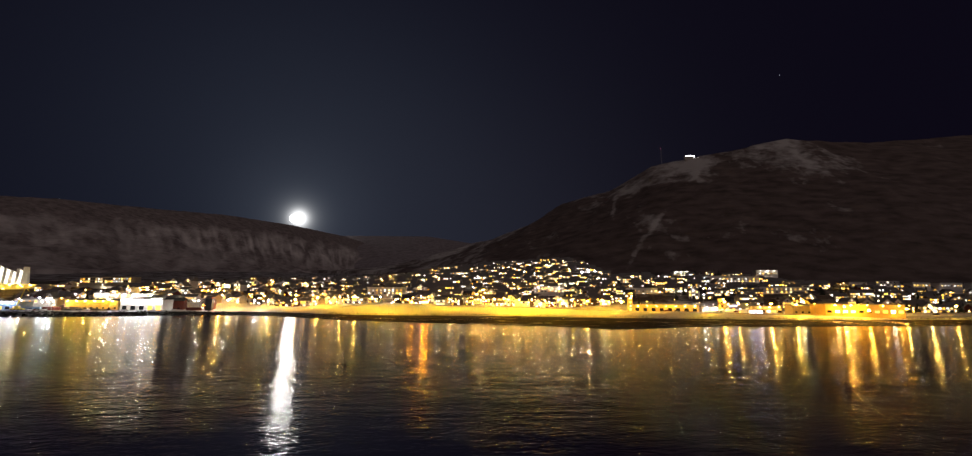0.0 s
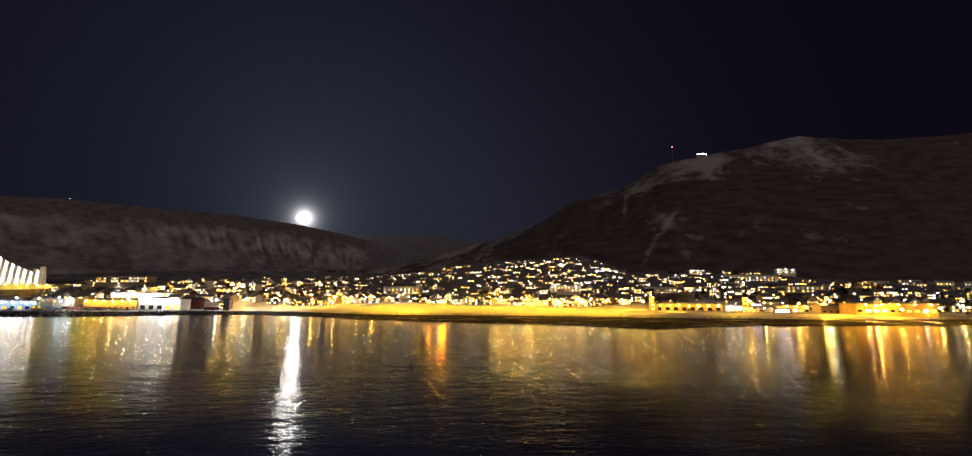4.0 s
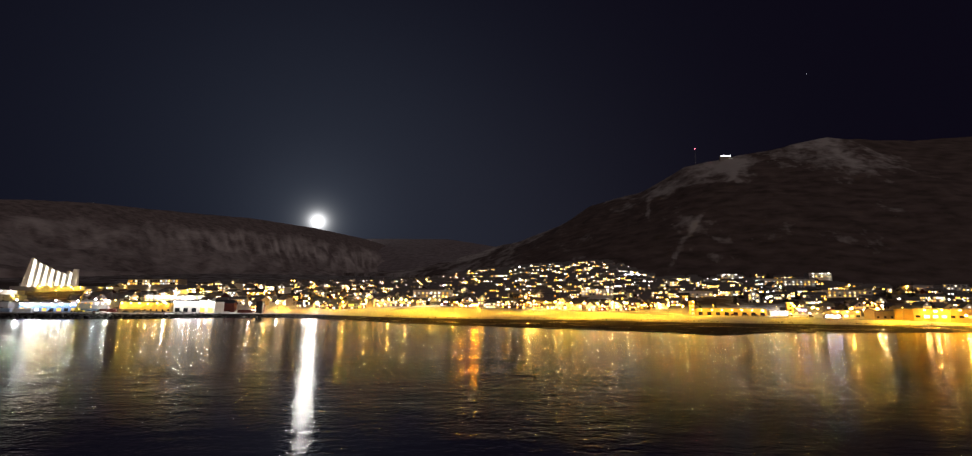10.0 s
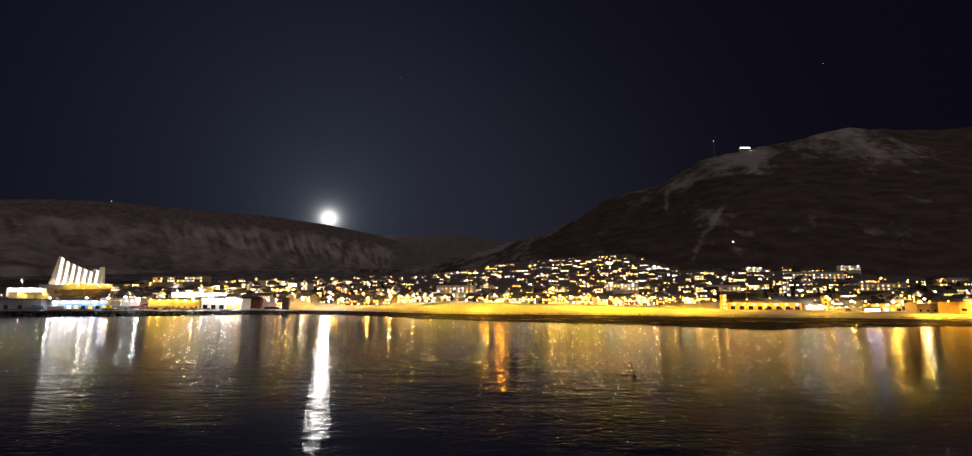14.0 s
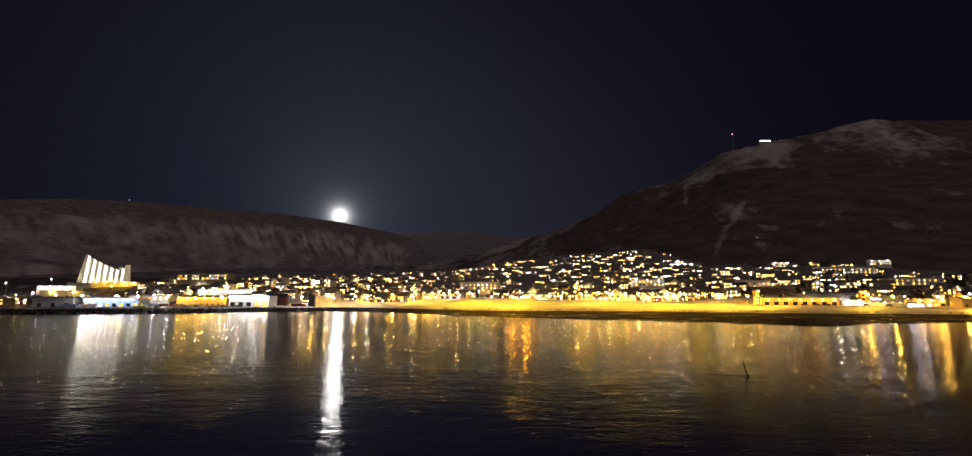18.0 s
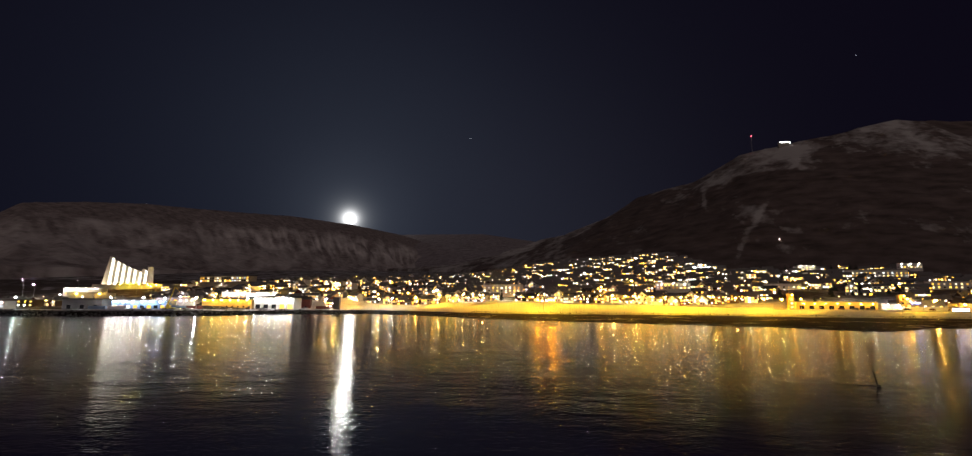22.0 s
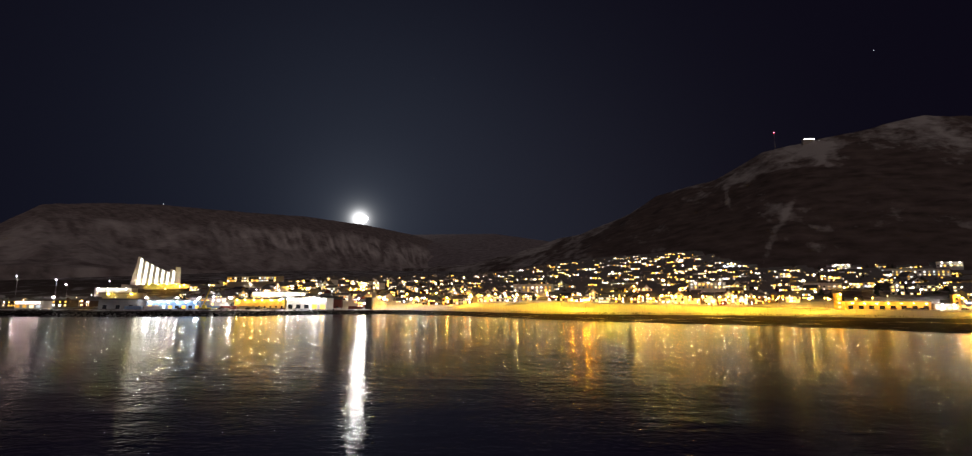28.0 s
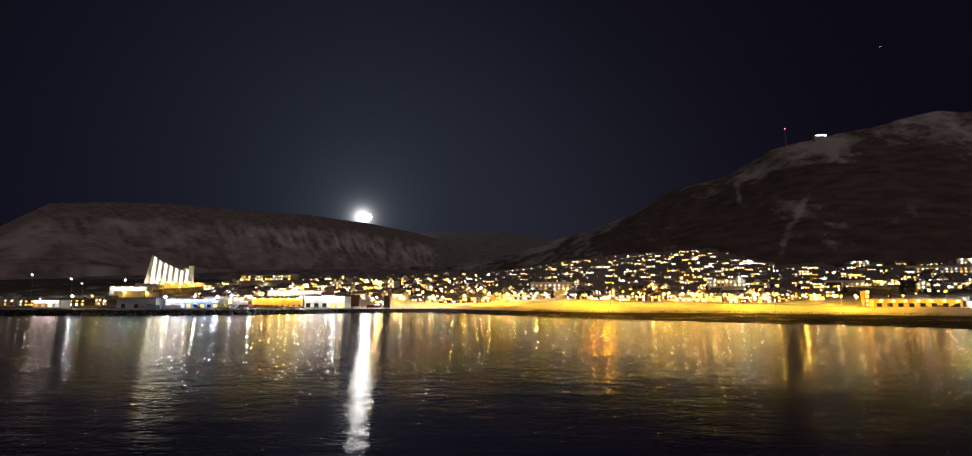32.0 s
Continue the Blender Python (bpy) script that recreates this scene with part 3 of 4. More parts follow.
def block(name, label, category, p0, p1, z, depth, h, wall, roof=M_SNOWROOF, cols=0, rows=0, pane_mat=None, pane_size=(1.6, 1.3), pitch=0.0, sill=1.0, group="", low=-2.0, lights=0, light_mat=None, light_drop=0.4, storey=3.0):
    """A long building whose front runs from p0 to p1 and looks at the water."""
    a, b = Vector((*p0, 0)), Vector((*p1, 0))
    w = (b - a).length
    ang = math.degrees(math.atan2(b.y - a.y, b.x - a.x))
    t = thing(name, pose(a.x, a.y, z, 0, 0, ang), label, category, group)
    if pitch:
        part("wall", gable_wall(bmesh.new(), 0, w, 0, depth, h, pitch, True, low), wall, t)
        part("roof", gable_roof(bmesh.new(), 0, w, 0, depth, h, pitch, 0.5, 0.3), roof, t)
    else:
        part("wall", boxed(0, w, 0, depth, low, h), wall, t)
        bm = boxed(-0.3, w + 0.3, -0.3, depth + 0.3, h, h + 0.35)
        box(bm, -0.3, w + 0.3, -0.3, -0.05, h + 0.35, h + 0.7)
        part("roof", bm, roof, t)
    for r in range(rows):
        for c in range(cols):
            part("window", pane((c + 0.5) * w / cols, 0, sill + r * storey, pane_size[0], pane_size[1]), pane_mat or M_PANE, t)
    for k in range(lights):
        x, z = (k + 0.5) * w / lights, h - light_drop
        lamp = part("wall_light", boxed(x - 0.5, x + 0.5, -2.35, -1.95, z - 0.36, z), light_mat or M_FLOOD, t)
        part("bracket", boxed(x - 0.06, x + 0.06, -2.2, 0, z + 0.01, z + 0.09), M_METAL, lamp)
    return t


def lamp_post(name, label, height, head, radius, group, arm=1.2):
    t = thing(name, Matrix(), label, "street lamp", group)
    part("pole", rod(bmesh.new(), (0, 0, -0.5), (0, 0, height), 0.11, 0.07), M_METAL, t)
    part("arm", rod(bmesh.new(), (0, 0, height - 0.05), (0, -arm, height + 0.15), 0.06), M_METAL, t)
    bm = ball(radius, 1, 0.6)
    bmesh.ops.translate(bm, vec=(0, -arm, height), verts=bm.verts)
    part("lamp_head", bm, head, t)
    z, wide = height + radius * 0.62 - 0.01, 0.3 if head in (M_SODIUM_SMALL, M_LED_SMALL) else 0.5
    rim = wide + 0.05
    bm = boxed(-rim, rim, -arm - rim, -arm + rim, z + 0.01, z + 0.1)
    for sg in (-1, 1):
        box(bm, -rim, rim, -arm + sg * rim - 0.02, -arm + sg * rim + 0.02, z - 0.08 * wide, z + 0.012)
        box(bm, sg * rim - 0.02, sg * rim + 0.02, -arm - rim, -arm + rim, z - 0.08 * wide, z + 0.012)
    part("hood", bm, M_METAL, t)
    # added emitting plate, lights the ground apart from the visible head
    if group:
        bm = bmesh.new()
        bm.faces.new([bm.verts.new((sx * wide, -arm + sy * wide, z)) for sx, sy in ((-1, -1), (-1, 1), (1, 1), (1, -1))])
        part("glow_plate", bm, M_PLATE_WHITE if head in (M_LED, M_LED_SMALL, M_MASTLIGHT) else M_PLATE_FIELD if head in (M_BANKFILL, M_SODIUM) else M_PLATE_SODIUM, t)
    return t


class Stock:
    """Hands out one prototype after the other; the first use places the prototype itself."""

    def __init__(self, protos):
        self.protos, self.used = protos, set()

    def put(self, i, m):
        ob = self.protos[i]
        if i in self.used:
            return copy_thing(ob, m)
        self.used.add(i)
        ob.matrix_basis = m
        return ob


def road(name, label, pts, width, lift=0.12):
    """A strip laid on the land along a plan line."""
    line = np.array(pts, float)
    s = np.concatenate([[0], np.cumsum(np.linalg.norm(np.diff(line, axis=0), axis=1))])
    u = np.arange(0, s[-1], 5.0)
    C = np.stack([np.interp(u, s, line[:, k]) for k in (0, 1)], -1)
    T = np.gradient(C, axis=0)
    N = np.stack([-T[:, 1], T[:, 0]], -1) / np.linalg.norm(T, axis=1)[:, None]
    P = []
    for off in np.linspace(-0.5, 0.5, 4):
        Q = C + N * off * width
        P.append(np.stack([Q[:, 0], Q[:, 1], land(C[:, 0], C[:, 1]) + lift + 0.25], -1))
    top = np.stack(P, 1)
    lo_a, lo_b = top[:, :1] - [0, 0, 1.2], top[:, -1:] - [0, 0, 1.2]
    return tagged(grid_mesh(name, np.concatenate([lo_a, top, lo_b], 1), M_ROAD, smooth=False), label, "road", kind="structure")


bank_y = lambda x: float(np.interp(x, BANK_X, BANK_Y))
shore_y = lambda x: float(np.interp(x, SHORE_X, SHORE_Y))
road_set = lambda x: float(np.interp(x, (-200, -130, 20, 80, 150, 200, 250), (68, 112, 118, 70, 58, 25, 13)))
road("road_shore", "snow-packed shore road under sodium lamps", [(x, bank_y(x) + road_set(x)) for x in range(-200, 420, 10)], 9)
road("road_quay", "snow-packed quay road along the breakwater", [(x, bank_y(x) + 14) for x in range(-640, -300, 10)], 9)
road("road_slope", "bright snowy side road climbing from the shore", [(-88, 462), (-75, 527), (-40, 570), (10, 595)], 8)


# lit terrace wall below the church, sports hall beside it
block("retaining_wall", "long retaining wall below the church lit sodium yellow", "wall", (-600, 390), (-557, 433), 21.5, 3, 7.0, M_CONCRETE, lights=7, light_mat=M_WALLWASH, low=-6)
block("sports_hall", "white sports hall glaring under floodlights", "hall", (-596, 336), (-566, 353), 15.5, 12, 7, M_WHITE, cols=6, rows=1, pane_mat=M_PANE_BRIGHT, lights=4, light_mat=M_FLOOD, low=-8)
block("parking_deck", "low parking deck with a yellow-lit edge", "parking deck", (-560, 318), (-527, 338), 10.5, 8, 6.5, M_CONCRETE, lights=2, light_mat=M_WALLWASH, low=-6)

block("community_hall", "ochre community hall glowing under yellow floodlights", "hall", (-376, 452), (-350, 462), 17, 10, 7, M_OCHRE, cols=6, rows=2, pane_mat=M_PANE, pitch=2.5, lights=5, light_mat=M_FLOOD_YELLOW, low=-5)

# the white church of leaning shells on its rise
def church():
    a, b = Vector((-630, 396, 0)), Vector((-596.5, 430, 0))
    axis = b - a
    ang = math.degrees(math.atan2(axis.y, axis.x))
    t = thing("church", pose(a.x, a.y, 28.0, 0, 0, ang), "tall pale church of stepped triangular shells with lit glass slits", "church")
    n = 8
    length = axis.length
    front = 8.6
    step = (length - front) / (n - 1)
    for k, hgt in enumerate((33.0, 28.6, 25.6, 22.6, 19.8, 17.4, 19.2, 21.8)):
        half = hgt * 0.26 + 3.4
        x0 = front + (k - 1) * step if k else 0.0
        x1 = front + k * step - (2.4 if k < n - 1 else 0.0)
        bm = bmesh.new()
        lean = 3.6 if k == 0 else 0.0
        ring = []
        for x, sh in ((x0, lean), (x1, 0.0)):
            outer = [(x, -half, -3), (x + sh, 0, hgt), (x, half, -3)]
            inner = [(x, -half + 1.0, -3), (x + sh, 0, hgt - 1.6), (x, half - 1.0, -3)]
            ring.append([bm.verts.new(p) for p in outer + inner])
        p, q = ring
        for i, j in ((0, 1), (1, 2)):
            bm.faces.new((p[i], p[j], q[j], q[i]))
            bm.faces.new((p[i + 3], q[i + 3], q[j + 3], p[j + 3]))
            for r in ring:
                bm.faces.new((r[i], r[j], r[j + 3], r[i + 3]))
        bmesh.ops.recalc_face_normals(bm, faces=bm.faces)
        part("shell", bm, M_SHELL, t, "leaning front shell" if k == 0 else "")
        if k < n - 1:
            h2 = hgt - 1.2
            bm = bmesh.new()
            g = [bm.verts.new(pt) for pt in ((x1 + 0.02, -half + 0.3, -3), (x1 + 0.02, 0, h2), (x1 + 2.38, 0, h2 - 1.5), (x1 + 2.38, -half + 0.3, -3))]
            bm.faces.new(g)
            part("glass_strip", bm, M_GLASSLIT, t, "lit glass slit between shells")
    bm = bmesh.new()
    f = [bm.verts.new(p) for p in ((0.9, -9.6, -3), (3.9, 0, 29.0), (0.9, 9.6, -3))]
    bm.faces.new(f)
    part("gable_glass", bm, M_GLASSLIT, t)
    part("plinth", boxed(-6, length + 6, -20, 20, -6, -0.3), M_CONCRETE, t)
    for k in range(7):
        x = 2 + k * 7.2
        lamp = part("floodlight", boxed(x - 0.5, x + 0.5, -19.2, -18.7, 2.2, 2.7), M_CHURCHLIGHT, t, "bright ground floodlight")
        part("foot", boxed(x - 0.1, x + 0.1, -19.1, -18.8, -4, 2.2), M_METAL, lamp)
        part("shield", boxed(x - 0.7, x + 0.7, -19.42, -19.34, 1.9, 3.0), M_METAL, lamp)
    return t


church()

# ---- waterfront of the harbour ----
block("apartment_block", "long low apartment block with rows of yellow-lit windows", "apartment block", (-530, 438), (-457, 438), 31, 12, 7.2, M_CREAM, cols=20, rows=2, pane_mat=M_PANE_BRIGHT, pane_size=(2.3, 1.5), sill=1.2, low=-6)
block("warehouse", "low quay warehouse washed in yellow floodlight", "warehouse", (-402, 331.5), (-356, 342), 3.6, 14, 8.0, M_OCHRE, cols=9, rows=1, pane_mat=M_DARKGLASS, pitch=1.5, lights=6, light_mat=M_WALLWASH)
block("office_building", "three-storey pale office building with flat roof", "office building", (-425, 373), (-384, 404), 8, 12, 11, M_WHITE, cols=12, rows=3, pane_mat=M_PANE, pane_size=(2.0, 1.3), sill=1.2, storey=3.4, low=-5, lights=7, light_drop=1.6, light_mat=M_FLOOD)
block("freight_hall", "white freight hall glaring under floodlights", "warehouse", (-354.5, 342.5), (-320.5, 353), 3.6, 16, 9.2, M_WHITE, cols=5, rows=1, pane_mat=M_PANE_BRIGHT, pane_size=(4, 3.6), sill=0.2, lights=8, light_mat=M_FLOOD)
block("boathouse", "tall dark red wooden boathouse at the quay", "boathouse", (-339, 372), (-325, 380), 3.4, 10, 8.6, M_RED, roof=M_DARKROOF, cols=2, rows=1, pane_mat=M_DARKGLASS, pitch=2.5)
block("storage_shed", "grey metal storage shed on the quay", "shed", (-464, 259), (-437, 271), 3.6, 14, 7.5, M_GREY, roof=M_DARKROOF, cols=3, rows=1, pane_mat=M_DARKGLASS, pane_size=(3, 3), sill=0.2)
shop = block("shop", "small quay shop with glowing pink and white sign", "shop", (-521, 234), (-502, 242), 3.6, 10, 6.0, M_WHITE, cols=4, rows=1, pane_mat=M_PANE_BRIGHT, pane_size=(3, 2))
part("sign", boxed(1, 19, -0.4, -0.1, 4.0, 5.6), M_PINK, shop, "glowing pink and white sign board")
block("fish_plant", "blue and white harbour plant with bright doors", "harbour plant", (-434, 276), (-396, 293), 3.6, 16, 6.5, M_BLUE, cols=8, rows=1, pane_mat=M_PANE_BRIGHT, pane_size=(3, 2.4), sill=0.5, lights=6, light_mat=M_LED)
block("silo", "square dark concrete silo beside the cove", "silo", (-294, 372), (-289, 374), 3.4, 5, 10, M_STONE, roof=M_DARKROOF)
for x0, x1, y0, hh, wl in ((-480, -445, 300, 6, M_GREY), (-440, -412, 318, 7, M_WHITE), (-560, -530, 262, 6, M_BROWN), (-620, -585, 240, 6, M_GREY), (-700, -650, 215, 7, M_OCHRE)):
    block("harbour_building", "plain two-storey harbour building with some lit windows", "building", (x0, y0), (x1, y0 + 14), lz(x0, y0), 12, hh, wl, cols=7, rows=2, pane_mat=M_PANE, sill=0.9)


def crane():
    t = thing("mobile_crane", pose(-374, 278, 3.7, 0, 0, 20), "yellow mobile crane with a raised boom on the quay", "crane")
    part("chassis", boxed(-4.5, 4.5, -1.3, 1.3, 0.7, 1.7), M_YELLOWSTEEL, t)
    part("cab", boxed(-1.5, 1.0, -1.2, 1.2, 1.7, 3.4), M_YELLOWSTEEL, t)
    part("boom", rod(bmesh.new(), (-1, 0, 3.0), (3.6, 0, 17.5), 0.55, 0.3), M_YELLOWSTEEL, t)
    part("jib", rod(bmesh.new(), (3.6, 0, 17.5), (6.6, 0, 14.0), 0.22, 0.14), M_YELLOWSTEEL, t)
    for wx in (-3.4, -1.2, 1.6, 3.6):
        for wy in (-1.25, 1.25):
            part("wheel", rod(bmesh.new(), (wx, wy - 0.2, 0.6), (wx, wy + 0.2, 0.6), 0.6, sides=12), M_DARKROOF, t)
    return t


crane()

# ---- right-hand waterfront ----
block("workshop", "long workshop with facade lit yellow by lamps", "workshop", (204, 382), (257, 394), 5.2, 16, 7.6, M_OCHRE, cols=10, rows=1, pane_mat=M_PANE, pane_size=(3, 1.6), sill=2.0, lights=5, light_mat=M_FLOOD_YELLOW)
block("net_shed", "low ribbed net shed by the shore road", "shed", (190, 400), (209, 406), 5.4, 9, 6.0, M_CREAM, cols=4, rows=1, pane_mat=M_DARKGLASS, pitch=1.4)
block("workshop_row", "long low workshop row with a lamp over each door", "workshop", (80, 430), (132, 433), 6.0, 11, 5.6, M_OCHRE, cols=8, rows=1, pane_mat=M_DARKGLASS, pane_size=(3.2, 2.8), sill=0.2, lights=7, light_mat=M_FLOOD_YELLOW, light_drop=0.9)
block("container_office", "white site cabin glowing under a lamp", "cabin", (134, 433), (147.5, 434), 6.0, 7, 4.2, M_WHITE, cols=4, rows=1, pane_mat=M_PANE, pane_size=(1.8, 1.2), lights=2, light_mat=M_FLOOD)
hall = block("hall", "grey hall with a dim blue sign on the front", "hall", (150, 449), (180, 452), 6.6, 12, 6.4, M_GREY, cols=6, rows=1, pane_mat=M_PANE, sill=1.2, lights=2, light_mat=M_FLOOD_YELLOW)
part("sign", boxed(9, 15, -0.3, -0.06, 4.2, 5.0), M_BLUELIGHT, hall, "blue glowing sign strip")
block("kiosk", "low kiosk with a lit roof edge by the shore", "kiosk", (167, 409), (187, 412), 5.6, 8, 5.4, M_CREAM, cols=5, rows=1, pane_mat=M_PANE_BRIGHT, pane_size=(2.6, 1.6), lights=3, light_mat=M_FLOOD_YELLOW)
block("tower_house", "narrow pale stair tower beside the workshop row", "tower", (76.5, 436), (80, 436.5), 6.0, 5, 11.6, M_OCHRE, cols=1, rows=3, pane_mat=M_PANE, lights=1, light_mat=M_FLOOD_YELLOW)
block("tower_house", "narrow ochre stair tower lit by lamps", "tower", (150, 446), (155, 447), 6.4, 2.5, 10.6, M_OCHRE, cols=1, rows=3, pane_mat=M_PANE, lights=1, light_mat=M_FLOOD_YELLOW)
# made-up box that carries a bluish white light of unidentified source
block("bus_shelter", "low made-up box with bluish white panes standing in for unidentified lights", "bus shelter", (161.5, 403), (171, 404), 5.7, 2.4, 2.7, M_METAL, cols=4, rows=1, pane_mat=M_BLUISH_PANE, pane_size=(2.0, 1.7), sill=0.5, low=-1.0)
block("pump_house", "small bank-top house glowing orange towards the water", "pump house", (-125, 443), (-108, 446), 11.0, 8, 4.4, M_WHITE, cols=7, rows=1, pane_mat=M_ORANGE, pane_size=(1.7, 1.6), sill=0.6)
for nm, lb, p0, p1, z, hh, c, r in (
        ("assembly_hall", "curved bright hall with lamps on the hill", (255, 713), (282, 717), 52, 6, 8, 1),
        ("school", "white lit school building with a flat roof", (-20, 546), (14, 548), 24, 7, 9, 2),
        ("terrace_house", "bright stepped terrace building on the hill", (150, 706), (171, 710), 49.5, 7.5, 5, 2),
        ("cable_car_base", "floodlit white valley station of the cable car", (24, 686), (50, 688), 43, 5, 7, 1),
        ("terrace_house", "apartment terrace with lit balconies", (180, 640), (240, 650), 33, 8, 14, 2),
        ("terrace_house", "apartment terrace with lit balconies", (215, 560), (262, 570), 24, 7, 10, 2),
        ("terrace_house", "short lit apartment terrace above the shore", (330, 640), (350, 644), 34, 5, 6, 1),
        ("terrace_house", "short lit apartment terrace above the shore", (358, 642), (384, 648), 34, 6, 7, 2),
        ("terrace_house", "short lit apartment terrace above the shore", (398, 650), (418, 656), 34, 5, 6, 1),
        ("terrace_house", "short lit apartment terrace above the shore", (432, 664), (458, 672), 34, 5, 7, 1),
        ("terrace_house", "short lit apartment terrace above the shore", (476, 682), (506, 692), 34, 6, 8, 2),
        ("terrace_house", "low terrace with orange-lit windows", (203, 612), (229, 628), 29, 6, 8, 2),
        ("terrace_house", "three-storey terrace near the shore road", (78, 540), (112, 544), 14, 8, 8, 2),
        ("terrace_house", "three-storey terrace near the shore road", (-190, 480), (-150, 482), 20, 8, 9, 2)):
    block(nm, lb, "apartment block" if nm == "terrace_house" else "building", p0, p1, max(z, lz(*p0) - 1), 12, hh, M_WHITE, cols=c, rows=r, pane_mat=M_PANE_BRIGHT, pane_size=(1.5, 1.3), low=-8, lights=3 if nm in ("assembly_hall", "school", "cable_car_base") or p0 == (150, 706) else 0, light_mat=M_LED if nm == "cable_car_base" else M_LED_SMALL)

# ---- houses on the hillside ----
protos = [
    house("white wooden house with gable towards the water", 8.5, 10, 5.6, 3.2, False, M_WHITE, M_SNOWROOF, 4, 2),
    house("cream wooden house under a snowy roof", 11, 8.5, 5.4, 2.6, True, M_CREAM, M_SNOWROOF, 5, 2, balcony=True),
    house("dark red wooden house with lit windows", 10, 8, 5.2, 2.8, True, M_RED, M_SNOWROOF, 4, 2),
    house("grey timber house with a shallow roof", 12, 9, 5.6, 1.6, True, M_GREY, M_SNOWROOF, 5, 2, balcony=True),
    house("brown stained timber house with a balcony", 9, 9, 5.4, 3.0, False, M_BROWN, M_SNOWROOF, 3, 2, balcony=True),
    house("ochre wooden house under a snowy roof", 10.5, 8, 5.2, 2.6, True, M_OCHRE, M_DARKROOF, 4, 2),
    house("white two-storey house with wide eaves", 13, 9, 5.8, 2.2, True, M_WHITE, M_SNOWROOF, 5, 2, balcony=True),
    house("small grey bungalow with a low roof", 10, 8, 3.0, 2.2, True, M_GREY, M_SNOWROOF, 4, 1),
    house("tall white villa with steep gable", 9, 10, 7.6, 4.0, False, M_WHITE, M_SNOWROOF, 3, 3),
]
stock = Stock(protos)
for x, y, z, a in ((-393, 446, 20.9, 5), (-402, 465, 27.0, -8), (-428, 470, 26.5, 10)):
    stock.put(8, pose(x, y, z, 0, 0, a))
taken = [(-494, 444, 45), (-605, 410, 45), (-370, 350, 45), (-3, 550, 22), (161, 708, 16), (37, 688, 18), (210, 648, 30), (238, 568, 28), (268, 716, 18), (216, 620, 18), (165, 455, 20), (95, 545, 20), (144, 477, 17), (202, 417, 14), (-170, 483, 24), (227, 656, 18), (-393, 446, 18), (-402, 465, 16), (-405, 390, 30), (-330, 378, 18), (-580, 345, 26), (-543, 328, 24), (-578, 411, 30), (-608, 378, 50), (-605, 330, 55), (-545, 385, 25), (-362, 460, 24), (-290, 425, 24), (-560, 350, 50), (-510, 330, 40), (-625, 335, 45)]


def top_of_town(x):
    """How far behind the bank the houses reach."""
    return float(np.interp(x, (-600, -450, -330, -200, -120, -60, 0, 40, 70, 130, 200, 260, 330, 420, 560), (260, 340, 450, 470, 465, 462, 466, 440, 350, 350, 345, 330, 250, 240, 240)))


def front_of_town(x):
    """How far behind the bank the first row stands: behind the lit snow field and the workshops."""
    return float(np.interp(x, (-220, -140, 60, 90, 180, 260, 330), (55, 118, 128, 118, 105, 60, 55)))


rng = random.Random(5)
sites = []
off = 62.0
while off < 482:
    x = -640 + rng.uniform(0, 14)
    while x < 560:
        if off < top_of_town(x) and not (x < -320 and off < 95) and off > front_of_town(x):
            y = bank_y(x) + off + rng.uniform(-4, 4)
            dense = 0.97 if -280 < x < 60 else (0.56 if x > 60 else 0.74)
            if 60 < x < 330 and 120 < off < 190:
                dense = 0.22
            if rng.random() < dense and all(math.hypot(x - a, y - b) > r for a, b, r in taken):
                sites.append((x, y))
        x += rng.uniform(10.5, 14)
    off += rng.uniform(13.5, 16)
sites.sort(key=lambda p: (p[1] - bank_y(p[0])) * rng.uniform(0.35, 1.0))
for x, y in sites[:262]:
    stock.put(rng.randrange(len(protos)), pose(x, y, lz(x, y - 4) - 0.3, 0, 0, rng.uniform(-25, 25)))
rest = sites[262:]
bm = bmesh.new()
for x, y in rest:
    z, w, d, h, c, s = lz(x, y - 4) - 0.3, rng.uniform(8, 12), 8.5, rng.choice((3.0, 5.4, 5.6)), 0, 0
    ang = radians(rng.uniform(-25, 25))
    m = Matrix.Translation((x, y, z)) @ Matrix.Rotation(ang, 4, "Z")
    one = bmesh.new()
    gable_wall(one, -w / 2, w / 2, -d / 2, d / 2, h, 2.6, True)
    for f in one.faces:
        f.material_index = rng.choice((1, 1, 2, 3))
    k = len(one.faces)
    gable_roof(one, -w / 2, w / 2, -d / 2, d / 2, h, 2.6, 0.5, 0.3)
    one.faces.ensure_lookup_table()
    for f in one.faces[k:]:
        f.material_index = 4
    for r in range(1 if h < 4 else 2):
        for c in range(4):
            mid = (c + 0.5) * w / 4 - w / 2
            box(one, mid - 0.75, mid + 0.75, -d / 2 - 0.06, -d / 2 + 0.04, 0.9 + 2.7 * r, 2.0 + 2.7 * r, 0)
    if rng.random() < 0.8:
        tmp = mesh_of("porch_piece", porch_lamp(w * 0.28, -d / 2))
        k = len(one.faces)
        one.from_mesh(tmp)
        bpy.data.meshes.remove(tmp)
        one.faces.ensure_lookup_table()
        mi = rng.choice((5, 5, 6))
        for f in one.faces[k:]:
            f.material_index = mi
    bmesh.ops.transform(one, matrix=m, verts=one.verts)
    tmp = mesh_of("far_houses_piece", one)
    bm.from_mesh(tmp)
    bpy.data.meshes.remove(tmp)
